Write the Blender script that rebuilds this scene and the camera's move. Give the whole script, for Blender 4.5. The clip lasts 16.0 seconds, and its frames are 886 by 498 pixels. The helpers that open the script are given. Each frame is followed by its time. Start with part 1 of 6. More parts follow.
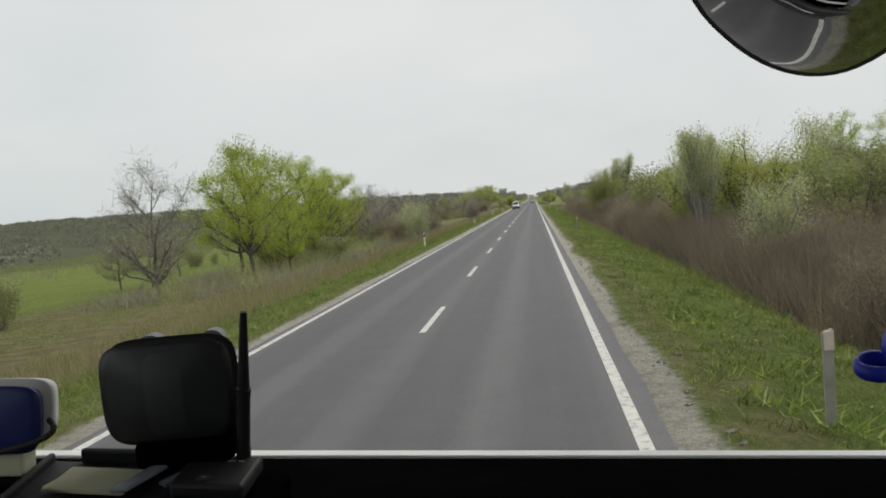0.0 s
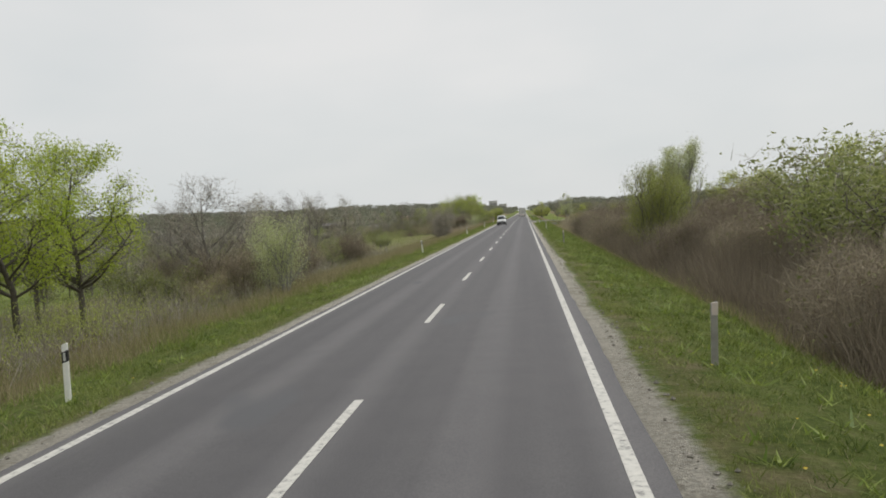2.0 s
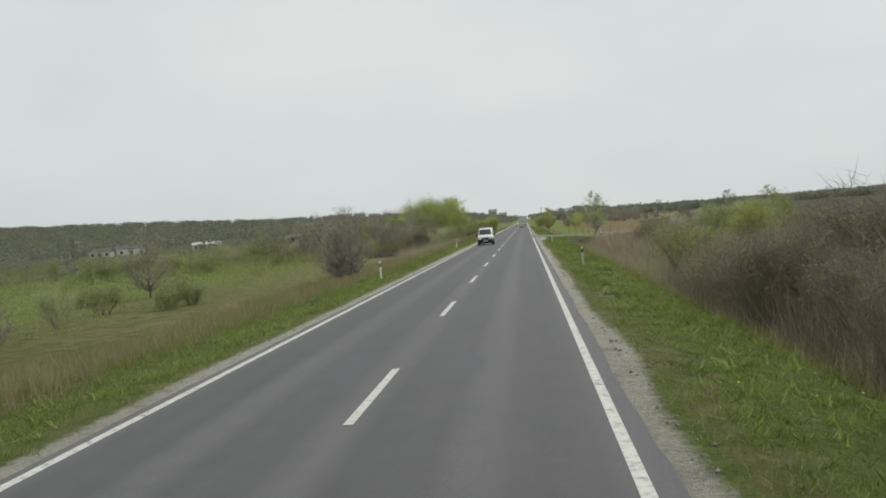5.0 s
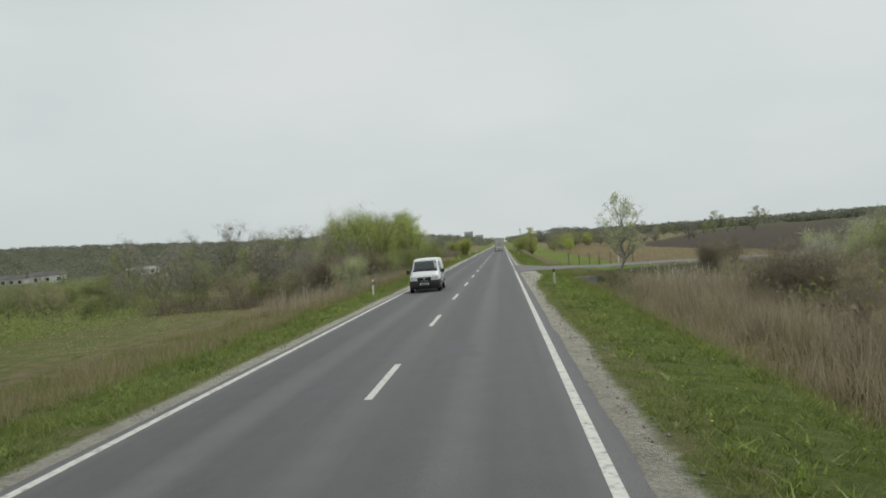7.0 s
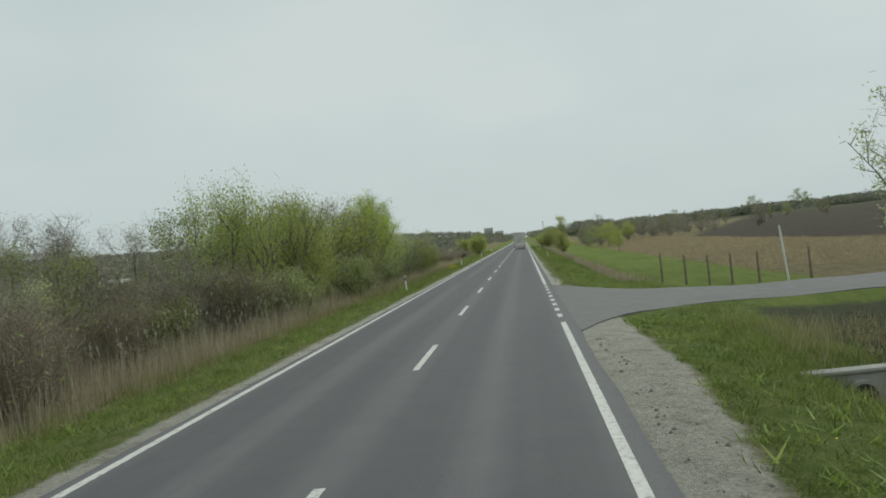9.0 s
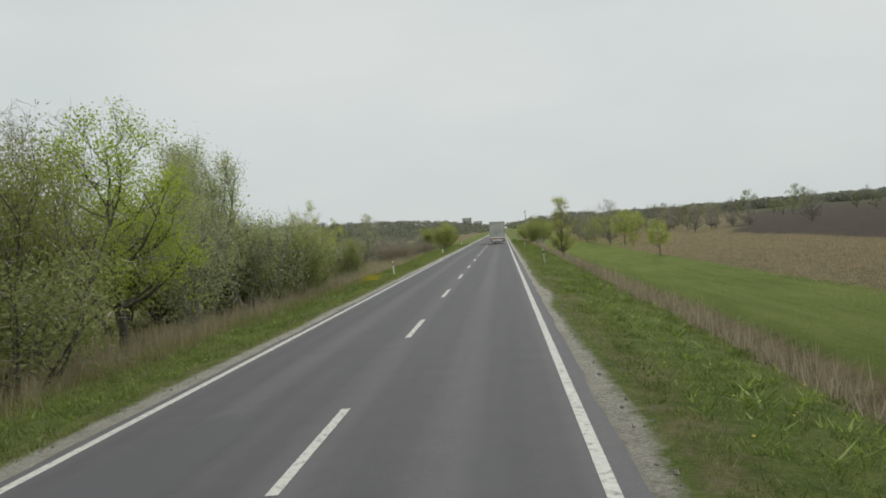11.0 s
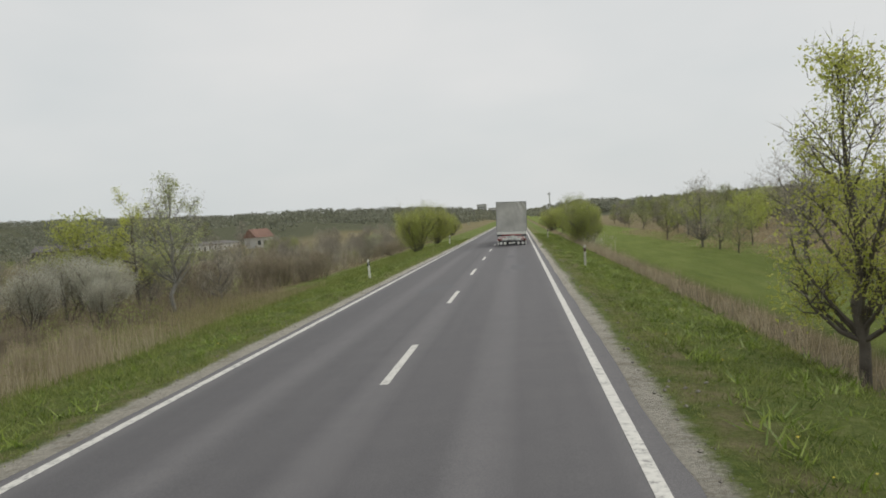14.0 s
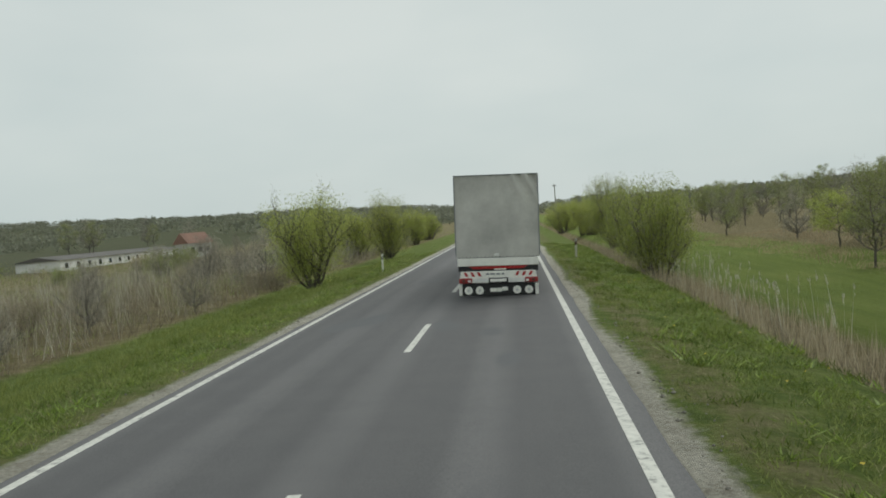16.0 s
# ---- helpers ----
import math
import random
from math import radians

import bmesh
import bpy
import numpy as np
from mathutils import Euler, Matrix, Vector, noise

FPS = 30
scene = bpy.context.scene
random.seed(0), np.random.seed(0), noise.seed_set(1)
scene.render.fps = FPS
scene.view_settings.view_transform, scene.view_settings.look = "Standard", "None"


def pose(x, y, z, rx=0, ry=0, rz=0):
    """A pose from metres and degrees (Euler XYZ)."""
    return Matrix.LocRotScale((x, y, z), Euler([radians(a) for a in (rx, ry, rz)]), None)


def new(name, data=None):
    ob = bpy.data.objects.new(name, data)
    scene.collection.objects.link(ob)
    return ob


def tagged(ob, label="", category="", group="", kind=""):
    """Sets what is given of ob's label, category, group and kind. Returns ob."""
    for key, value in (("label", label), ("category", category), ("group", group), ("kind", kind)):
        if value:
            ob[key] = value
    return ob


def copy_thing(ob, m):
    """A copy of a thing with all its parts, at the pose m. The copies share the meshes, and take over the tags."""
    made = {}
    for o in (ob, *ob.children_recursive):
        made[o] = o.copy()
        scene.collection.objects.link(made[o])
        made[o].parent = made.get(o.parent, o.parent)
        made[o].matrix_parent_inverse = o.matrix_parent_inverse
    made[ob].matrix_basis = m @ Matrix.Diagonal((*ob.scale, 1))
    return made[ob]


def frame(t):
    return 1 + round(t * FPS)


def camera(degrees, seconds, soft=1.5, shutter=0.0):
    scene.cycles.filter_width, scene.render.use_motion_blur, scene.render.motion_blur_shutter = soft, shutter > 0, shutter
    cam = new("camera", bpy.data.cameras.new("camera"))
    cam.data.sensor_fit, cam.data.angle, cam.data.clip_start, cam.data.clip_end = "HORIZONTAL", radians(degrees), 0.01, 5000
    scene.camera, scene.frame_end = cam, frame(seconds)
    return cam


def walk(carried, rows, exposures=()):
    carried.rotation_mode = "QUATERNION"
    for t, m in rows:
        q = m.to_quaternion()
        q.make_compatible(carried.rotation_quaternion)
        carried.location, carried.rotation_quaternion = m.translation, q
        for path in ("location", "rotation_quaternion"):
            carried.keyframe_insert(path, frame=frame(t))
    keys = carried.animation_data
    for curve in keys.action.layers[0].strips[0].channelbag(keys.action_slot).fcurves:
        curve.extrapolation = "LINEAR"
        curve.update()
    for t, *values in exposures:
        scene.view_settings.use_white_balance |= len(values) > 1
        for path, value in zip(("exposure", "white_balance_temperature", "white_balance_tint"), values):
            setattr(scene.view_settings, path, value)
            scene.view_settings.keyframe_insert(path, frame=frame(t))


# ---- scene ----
# ---- camera ----
cam = camera(56.7, 16.0, soft=1.8, shutter=0.0)
PATH = [
    (0.0, 2.56, -1.18, 2.493, 6.32, -2.93, 6.13),
    (0.5, 2.55, 10.06, 2.496, 5.93, -2.42, 5.28),
    (1.0, 2.58, 21.16, 2.485, 5.65, -2.32, 4.70),
    (1.5, 2.63, 32.44, 2.491, 5.65, -2.44, 5.22),
    (2.0, 2.56, 43.90, 2.481, 5.67, -2.23, 4.51),
    (2.5, 2.57, 55.89, 2.513, 6.36, -3.14, 4.51),
    (3.0, 2.58, 68.11, 2.495, 6.38, -2.39, 4.80),
    (5.5, 2.49, 124.02, 2.456, 5.37, -1.58, 4.24),
    (6.0, 2.51, 135.34, 2.498, 4.59, -1.54, 4.53),
    (6.5, 2.42, 146.44, 2.490, 4.73, -1.60, 4.03),
    (7.0, 2.46, 157.69, 2.449, 4.11, -0.16, 4.33),
    (7.5, 2.41, 169.09, 2.471, 4.13, -0.67, 4.33),
    (8.0, 2.47, 180.38, 2.462, 5.67, 0.72, 5.38),
    (8.5, 2.49, 191.50, 2.468, 5.97, 0.73, 5.50),
    (9.0, 2.53, 202.49, 2.473, 5.59, -0.18, 6.30),
    (11.5, 2.58, 258.35, 2.480, 3.30, -1.62, 4.09),
    (12.0, 2.55, 269.51, 2.466, 2.82, -3.55, 3.31),
    (12.5, 2.48, 280.75, 2.478, 3.65, -3.78, 3.38),
    (13.0, 2.42, 291.94, 2.480, 4.91, -2.69, 3.76),
    (13.5, 2.39, 303.23, 2.483, 5.49, -2.22, 4.92),
    (14.0, 2.33, 314.61, 2.473, 5.24, -1.92, 4.47),
    (14.5, 2.25, 325.80, 2.474, 4.85, -0.60, 4.99),
    (15.0, 2.26, 336.99, 2.465, 5.02, -1.15, 5.01),
    (15.5, 2.31, 348.30, 2.473, 5.01, -1.11, 4.83),
    (16.0, 2.34, 359.71, 2.471, 5.08, -2.05, 4.98),
]
walk(cam, [(t, pose(x, y, z, 90 + pitch, roll, yaw)) for t, x, y, z, yaw, pitch, roll in PATH],
     [(0.0, 0.06, 6550, 11), (2.0, 0.06, 6570, 12.5), (3.0, 0.05, 6570, 12.5), (5.5, 0.0, 6440, 7.5), (7.0, -0.06, 6410, 7), (8.0, -0.15, 6280, 3), (9.0, -0.18, 6220, 0.5), (11.5, -0.05, 6500, 9), (12.0, -0.12, 6490, 8.5), (12.5, -0.05, 6500, 8.5), (13.5, 0.0, 6570, 12), (14.5, -0.04, 6560, 11.5), (15.0, -0.08, 6500, 9), (16.0, -0.1, 6370, 2.5)])

# ---- world and sun ----
world = bpy.data.worlds.new("overcast_sky")
scene.world = world
world.use_nodes = True
wn, wl = world.node_tree.nodes, world.node_tree.links
wn.clear()
SUN_EL, SUN_AZ = radians(52), radians(215)
sky = wn.new("ShaderNodeTexSky")
sky.sky_type, sky.sun_disc = "NISHITA", False
sky.sun_elevation, sky.sun_rotation, sky.air_density, sky.dust_density = SUN_EL, SUN_AZ, 1.0, 3.0
sky_bg = wn.new("ShaderNodeBackground")
sky_bg.inputs[1].default_value = 0.1
wl.new(sky.outputs[0], sky_bg.inputs[0])
# cloud cover: one even grey sheet with soft, large variation
wc = wn.new("ShaderNodeTexCoord")
wm = wn.new("ShaderNodeMapping")
wm.inputs["Scale"].default_value = (1.0, 1.0, 2.6)
wnoise = wn.new("ShaderNodeTexNoise")
wnoise.inputs["Scale"].default_value, wnoise.inputs["Detail"].default_value = 1.7, 4
wramp = wn.new("ShaderNodeValToRGB")
wramp.color_ramp.elements[0].position, wramp.color_ramp.elements[0].color = 0.3, (0.60, 0.655, 0.66, 1)
wramp.color_ramp.elements[1].position, wramp.color_ramp.elements[1].color = 0.72, (0.76, 0.775, 0.76, 1)
cloud_bg = wn.new("ShaderNodeBackground")
cloud_bg.inputs[1].default_value = 1.0
wmix = wn.new("ShaderNodeMixShader")
wmix.inputs[0].default_value = 0.93
wout = wn.new("ShaderNodeOutputWorld")
wl.new(wc.outputs["Generated"], wm.inputs[0])
wl.new(wm.outputs[0], wnoise.inputs["Vector"])
wl.new(wnoise.outputs["Fac"], wramp.inputs[0])
wl.new(wramp.outputs[0], cloud_bg.inputs[0])
wl.new(sky_bg.outputs[0], wmix.inputs[1])
wl.new(cloud_bg.outputs[0], wmix.inputs[2])
wl.new(wmix.outputs[0], wout.inputs[0])
sun_data = bpy.data.lights.new("sun", "SUN")
sun_data.energy, sun_data.angle, sun_data.color = 1.5, radians(40), (1.0, 0.97, 0.92)
sun = new("sun", sun_data)
sun.matrix_world = pose(0, 0, 80, 38, 0, 145)


# ---- materials ----
def material(name):
    m = bpy.data.materials.new(name)
    m.use_nodes = True
    return m, m.node_tree.nodes, m.node_tree.links, m.node_tree.nodes["Principled BSDF"]


def coords(n, l, scale=(1, 1, 1), kind="Object"):
    c = n.new("ShaderNodeTexCoord") if kind != "Position" else n.new("ShaderNodeNewGeometry")
    mp = n.new("ShaderNodeMapping")
    mp.inputs["Scale"].default_value = scale
    l.new(c.outputs[kind], mp.inputs[0])
    return mp.outputs[0]


def noise_tex(n, l, vec, scale, detail=4, rough=0.55):
    t = n.new("ShaderNodeTexNoise")
    t.inputs["Scale"].default_value, t.inputs["Detail"].default_value, t.inputs["Roughness"].default_value = scale, detail, rough
    l.new(vec, t.inputs["Vector"])
    return t.outputs["Fac"]


def ramp(n, l, fac, stops):
    r = n.new("ShaderNodeValToRGB")
    e = r.color_ramp.elements
    while len(e) < len(stops):
        e.new(0.5)
    for k, (pos, col) in enumerate(stops):
        e[k].position, e[k].color = pos, (*col, 1)
    l.new(fac, r.inputs[0])
    return r.outputs[0]


def mix(n, l, fac, a, b, mode="MIX"):
    m = n.new("ShaderNodeMix")
    m.data_type, m.blend_type = "RGBA", mode
    for value, socket in ((fac, m.inputs[0]), (a, m.inputs[6]), (b, m.inputs[7])):
        if isinstance(value, (int, float)):
            socket.default_value = value
        elif isinstance(value, tuple):
            socket.default_value = (*value, 1)
        else:
            l.new(value, socket)
    return m.outputs[2]


def bump(n, l, bsdf, height, strength=0.4, dist=0.02):
    b = n.new("ShaderNodeBump")
    b.inputs["Strength"].default_value, b.inputs["Distance"].default_value = strength, dist
    l.new(height, b.inputs["Height"])
    l.new(b.outputs[0], bsdf.inputs["Normal"])


def plain(name, col, rough=0.6, metal=0.0, vary=0.25, scale=14.0, relief=0.15, spec=0.5):
    """Paint, plastic, cloth or metal: a base colour with grain and stains."""
    m, n, l, b = material(name)
    v = coords(n, l)
    fine, wide = noise_tex(n, l, v, scale * 6, 5), noise_tex(n, l, v, scale * 0.4, 4)
    dark, light = tuple(c * (1 - vary) for c in col), tuple(min(1, c * (1 + vary * 0.6)) for c in col)
    base = ramp(n, l, wide, [(0.3, dark), (0.7, light)])
    base = mix(n, l, 0.12, base, ramp(n, l, fine, [(0.35, dark), (0.65, light)]))
    l.new(base, b.inputs["Base Color"])
    b.inputs["Roughness"].default_value, b.inputs["Metallic"].default_value = rough, metal
    b.inputs["Specular IOR Level"].default_value = spec
    if relief:
        bump(n, l, b, fine, relief, 0.002)
    return m


def leafy(name, a, c, spread=0.35, gloss=0.55, glow=0.35):
    """Leaf blades: hue by plant and by single leaf, light passing through."""
    m, n, l, b = material(name)
    g, o = n.new("ShaderNodeNewGeometry"), n.new("ShaderNodeObjectInfo")
    base = ramp(n, l, g.outputs["Random Per Island"], [(0.0, a), (1.0, c)])
    hsv = n.new("ShaderNodeHueSaturation")
    for sock, lo, hi in (("Hue", 0.5 - 0.03 * spread, 0.5 + 0.03 * spread), ("Value", 1 - spread, 1 + spread)):
        mr = n.new("ShaderNodeMapRange")
        mr.inputs["To Min"].default_value, mr.inputs["To Max"].default_value = lo, hi
        l.new(o.outputs["Random"], mr.inputs["Value"])
        l.new(mr.outputs[0], hsv.inputs[sock])
    l.new(base, hsv.inputs["Color"])
    l.new(hsv.outputs[0], b.inputs["Base Color"])
    b.inputs["Roughness"].default_value = gloss
    b.inputs["Specular IOR Level"].default_value = 0.25
    tr, ms = n.new("ShaderNodeBsdfTranslucent"), n.new("ShaderNodeMixShader")
    l.new(hsv.outputs[0], tr.inputs["Color"])
    ms.inputs[0].default_value = glow
    l.new(b.outputs[0], ms.inputs[1])
    l.new(tr.outputs[0], ms.inputs[2])
    l.new(ms.outputs[0], n["Material Output"].inputs[0])
    return m


def asphalt():
    m, n, l, b = material("worn_asphalt")
    v = coords(n, l, kind="Position")
    long = coords(n, l, (1.0, 0.02, 1.0), "Position")
    grain = noise_tex(n, l, v, 60, 3)
    mott = noise_tex(n, l, v, 1.4, 5)
    streak = noise_tex(n, l, long, 1.6, 3)
    base = ramp(n, l, streak, [(0.3, (0.061, 0.0575, 0.062)), (0.72, (0.102, 0.0965, 0.100))])
    base = mix(n, l, 0.35, base, ramp(n, l, mott, [(0.3, (0.056, 0.055, 0.060)), (0.7, (0.104, 0.0985, 0.100))]))
    base = mix(n, l, 0.35, base, ramp(n, l, grain, [(0.35, (0.05, 0.05, 0.052)), (0.68, (0.160, 0.153, 0.153))]))
    # Pale lengthwise bands: wheel wear plus a windscreen reflection put into the colour.
    sep, off, band = n.new("ShaderNodeSeparateXYZ"), n.new("ShaderNodeMath"), n.new("ShaderNodeMath")
    l.new(v, sep.inputs[0])
    off.operation, off.inputs[1].default_value = "MULTIPLY", 2 * math.pi / 1.75
    band.operation = "COSINE"
    l.new(sep.outputs[0], off.inputs[0])
    l.new(off.outputs[0], band.inputs[0])
    base = mix(n, l, 0.42, base, ramp(n, l, band.outputs[0], [(0.0, (0.45, 0.45, 0.45)), (1.0, (0.9, 0.9, 0.88))]), "SOFT_LIGHT")
    # tar patches and repairs
    patch = ramp(n, l, noise_tex(n, l, coords(n, l, (1, 0.35, 1), "Position"), 0.35, 2), [(0.66, (0, 0, 0)), (0.69, (1, 1, 1))])
    base = mix(n, l, patch, base, (0.085, 0.085, 0.09))
    l.new(base, b.inputs["Base Color"])
    b.inputs["Roughness"].default_value = 0.72
    b.inputs["Specular IOR Level"].default_value = 0.4
    bump(n, l, b, grain, 0.5, 0.006)
    return m


def marking():
    m, n, l, b = material("worn_white_road_paint")
    v = coords(n, l, kind="Position")
    wear = noise_tex(n, l, v, 9, 6, 0.7)
    base = ramp(n, l, wear, [(0.33, (0.2, 0.195, 0.185)), (0.46, (0.53, 0.52, 0.475)), (0.7, (0.66, 0.64, 0.585))])
    l.new(base, b.inputs["Base Color"])
    b.inputs["Roughness"].default_value = 0.65
    bump(n, l, b, noise_tex(n, l, v, 60, 3), 0.4, 0.004)
    return m


def earth():
    """Ground cover: verge grass, dry straw, young crop and tilled soil, by the sheet's own cover values."""
    m, n, l, b = material("ground_cover")
    v = coords(n, l, kind="Position")
    wide, mid, fine = noise_tex(n, l, v, 0.12, 5), noise_tex(n, l, v, 1.3, 6, 0.65), noise_tex(n, l, v, 16, 4)
    grass = ramp(n, l, mid, [(0.28, (0.085, 0.122, 0.03)), (0.5, (0.165, 0.212, 0.054)), (0.75, (0.27, 0.285, 0.11))])
    straw = ramp(n, l, mid, [(0.28, (0.125, 0.10, 0.052)), (0.5, (0.212, 0.176, 0.098)), (0.75, (0.31, 0.265, 0.16))])
    crop = ramp(n, l, wide, [(0.3, (0.135, 0.18, 0.04)), (0.7, (0.215, 0.26, 0.07))])
    crop = mix(n, l, 0.45, crop, ramp(n, l, noise_tex(n, l, coords(n, l, (1.6, 0.12, 1), "Position"), 1.1, 5, 0.6), [(0.3, (0.10, 0.14, 0.032)), (0.52, (0.185, 0.228, 0.054)), (0.75, (0.28, 0.285, 0.10))]))
    soil = ramp(n, l, noise_tex(n, l, coords(n, l, (0.15, 2.0, 1), "Position"), 1.0, 4), [(0.3, (0.06, 0.05, 0.04)), (0.7, (0.115, 0.095, 0.075))])
    vo = n.new("ShaderNodeTexVoronoi")
    vo.inputs["Scale"].default_value = 24
    l.new(v, vo.inputs["Vector"])
    ragged = noise_tex(n, l, v, 4.5, 8, 0.75)
    stones = ramp(n, l, vo.outputs["Color"], [(0.1, (0.32, 0.295, 0.245)), (0.9, (0.63, 0.60, 0.525))])
    stones = mix(n, l, 0.6, stones, ramp(n, l, noise_tex(n, l, v, 1.7, 7, 0.7), [(0.3, (0.21, 0.185, 0.14)), (0.46, (0.45, 0.42, 0.36)), (0.72, (0.63, 0.60, 0.525))]))
    patchy = ramp(n, l, noise_tex(n, l, v, 3.4, 6, 0.7), [(0.3, (0.05, 0.078, 0.022)), (0.5, (0.14, 0.185, 0.044)), (0.72, (0.29, 0.285, 0.12))])
    base = mix(n, l, 0.5, grass, patchy)
    for key, col in (("straw", straw), ("crop", crop), ("soil", soil), ("wood", (0.095, 0.10, 0.06)), ("gravel", stones)):
        at = n.new("ShaderNodeAttribute")
        at.attribute_name = key
        soft = n.new("ShaderNodeMath")
        soft.operation = "ADD"
        shift = n.new("ShaderNodeMath")
        shift.operation, shift.use_clamp = "MULTIPLY_ADD", True
        shift.inputs[1].default_value, shift.inputs[2].default_value = 2.6, -1.75
        l.new(at.outputs["Fac"], soft.inputs[0])
        l.new(ragged if key == "gravel" else mid, soft.inputs[1])
        l.new(soft.outputs[0], shift.inputs[0])
        base = mix(n, l, shift.outputs[0], base, col)
    base = mix(n, l, 0.35, base, ramp(n, l, fine, [(0.3, (0.3, 0.3, 0.3)), (0.7, (1.4, 1.4, 1.3))]), "MULTIPLY")
    l.new(base, b.inputs["Base Color"])
    b.inputs["Roughness"].default_value, b.inputs["Specular IOR Level"].default_value = 0.95, 0.1
    bump(n, l, b, noise_tex(n, l, v, 30, 6, 0.7), 1.0, 0.10)
    return m


M_ASPHALT, M_PAINT, M_EARTH = asphalt(), marking(), earth()
M_SIDEROAD = plain("pale_worn_side_road_asphalt", (0.165, 0.158, 0.15), 0.9, 0, 0.14, 5.0, 0.6)
M_BARK = plain("grey_brown_bark", (0.13, 0.115, 0.095), 0.9, 0, 0.45, 9, 0.6)
M_PALEBARK = plain("pale_grey_bark", (0.30, 0.29, 0.26), 0.85, 0, 0.4, 9, 0.5)
M_GREYBARK = plain("dull_grey_bark", (0.19, 0.175, 0.15), 0.9, 0, 0.4, 9, 0.5)
M_TWIG = leafy("grey_brown_twigs", (0.27, 0.245, 0.20), (0.48, 0.44, 0.36), 0.25, 0.85, 0.1)
M_BRUSH = leafy("purple_brown_brush_twigs", (0.19, 0.158, 0.115), (0.38, 0.325, 0.24), 0.25, 0.85, 0.2)
M_SPRING = leafy("bright_spring_leaves", (0.31, 0.41, 0.04), (0.56, 0.64, 0.12), 0.12, 0.55, 0.5)
M_WILLOW = leafy("fresh_willow_leaves", (0.32, 0.37, 0.08), (0.56, 0.59, 0.19), 0.18, 0.55, 0.5)
M_SALLOW = leafy("dull_green_sallow_leaves", (0.23, 0.27, 0.065), (0.44, 0.475, 0.145), 0.18, 0.55, 0.5)
M_OLIVE = leafy("olive_leaves", (0.20, 0.24, 0.075), (0.40, 0.43, 0.17), 0.25, 0.55, 0.4)
M_PALELEAF = leafy("pale_silvery_leaves", (0.37, 0.42, 0.175), (0.64, 0.67, 0.39), 0.12, 0.55, 0.45)
M_YELLOW = leafy("yellow_green_catkins", (0.40, 0.45, 0.09), (0.64, 0.65, 0.18), 0.12, 0.55, 0.5)
M_BLOSSOM = leafy("white_blossom", (0.42, 0.43, 0.33), (0.68, 0.67, 0.58), 0.12)
M_GRASS = leafy("verge_grass_blades", (0.130, 0.164, 0.038), (0.33, 0.370, 0.112), 0.1)
M_WEED = leafy("dark_weed_leaves", (0.065, 0.105, 0.02), (0.20, 0.26, 0.05), 0.1)
M_ROSETTE = leafy("bright_weed_leaves", (0.13, 0.20, 0.03), (0.36, 0.44, 0.10), 0.1, 0.45)
M_HOLLOW = leafy("dull_brown_green_weeds", (0.085, 0.085, 0.045), (0.19, 0.175, 0.10), 0.1)
M_STRAW = leafy("dry_straw_blades", (0.21, 0.185, 0.095), (0.46, 0.41, 0.24), 0.1, 0.8)
M_FIELDSTRAW = leafy("brown_field_stalks", (0.28, 0.215, 0.135), (0.54, 0.44, 0.29), 0.1, 0.8)
M_REED = leafy("dry_reed_stems", (0.30, 0.25, 0.17), (0.56, 0.48, 0.34), 0.1, 0.8)
M_PLUME = leafy("pale_reed_plumes", (0.42, 0.40, 0.31), (0.62, 0.60, 0.49), 0.1, 0.8)
# Paled and greyed so that the colour itself carries the distance haze.
M_FARWOOD = leafy("haze_tinted_woodland", (0.19, 0.20, 0.15), (0.33, 0.34, 0.25), 0.2)
M_WHITE = plain("weathered_white_paint", (0.72, 0.72, 0.69), 0.5, 0, 0.15)
M_CREAM = plain("bright_cream_white_enamel", (0.84, 0.83, 0.77), 0.45, 0, 0.1)
M_POSTGREY = plain("grey_weathered_post_plastic", (0.30, 0.29, 0.255), 0.75, 0, 0.35, 9)
M_POSTPALE = plain("dulled_off_white_post_plastic", (0.56, 0.54, 0.48), 0.65, 0, 0.3, 9)
M_RUSTBAND = plain("faded_brown_band", (0.085, 0.055, 0.045), 0.7, 0, 0.4, 9)
M_BLEACHED = plain("bleached_pink_reflector", (0.60, 0.52, 0.46), 0.6, 0, 0.2, 9)
M_BLACK = plain("matt_black_plastic", (0.018, 0.018, 0.019), 0.55, 0, 0.3)
# Blacker than real plastic: the cab interior's shade is put into the colour.
M_DASH = plain("shade_black_grained_dashboard", (0.003, 0.003, 0.003), 0.95, 0, 0.3, 30, 0.5, 0.0)
M_TARP = plain("dusty_grey_tarpaulin", (0.53, 0.52, 0.485), 0.7, 0, 0.32, 1.9, 0.3)
M_STEEL = plain("painted_chassis_steel", (0.03, 0.03, 0.032), 0.6, 0.2, 0.4)
M_ALU = plain("brushed_aluminium", (0.6, 0.6, 0.6), 0.35, 0.9, 0.15)
M_DARKRED = plain("faded_dark_red_reflector", (0.10, 0.028, 0.02), 0.5, 0, 0.3)
M_RED = plain("red_reflector_plastic", (0.42, 0.02, 0.02), 0.35, 0, 0.2)
M_DARKLAMP = plain("deep_red_lamp_plastic", (0.30, 0.025, 0.025), 0.3, 0, 0.2)
M_RUBBER = plain("tyre_rubber", (0.02, 0.02, 0.02), 0.85, 0, 0.3)
# Grey base stands for sky reflection and the lit interior behind the glass.
M_VANGLASS = plain("reflection_grey_van_glass", (0.045, 0.052, 0.052), 0.12, 0, 0.2)
M_VANPRINT = plain("dark_green_print", (0.04, 0.085, 0.055), 0.45, 0, 0.2)
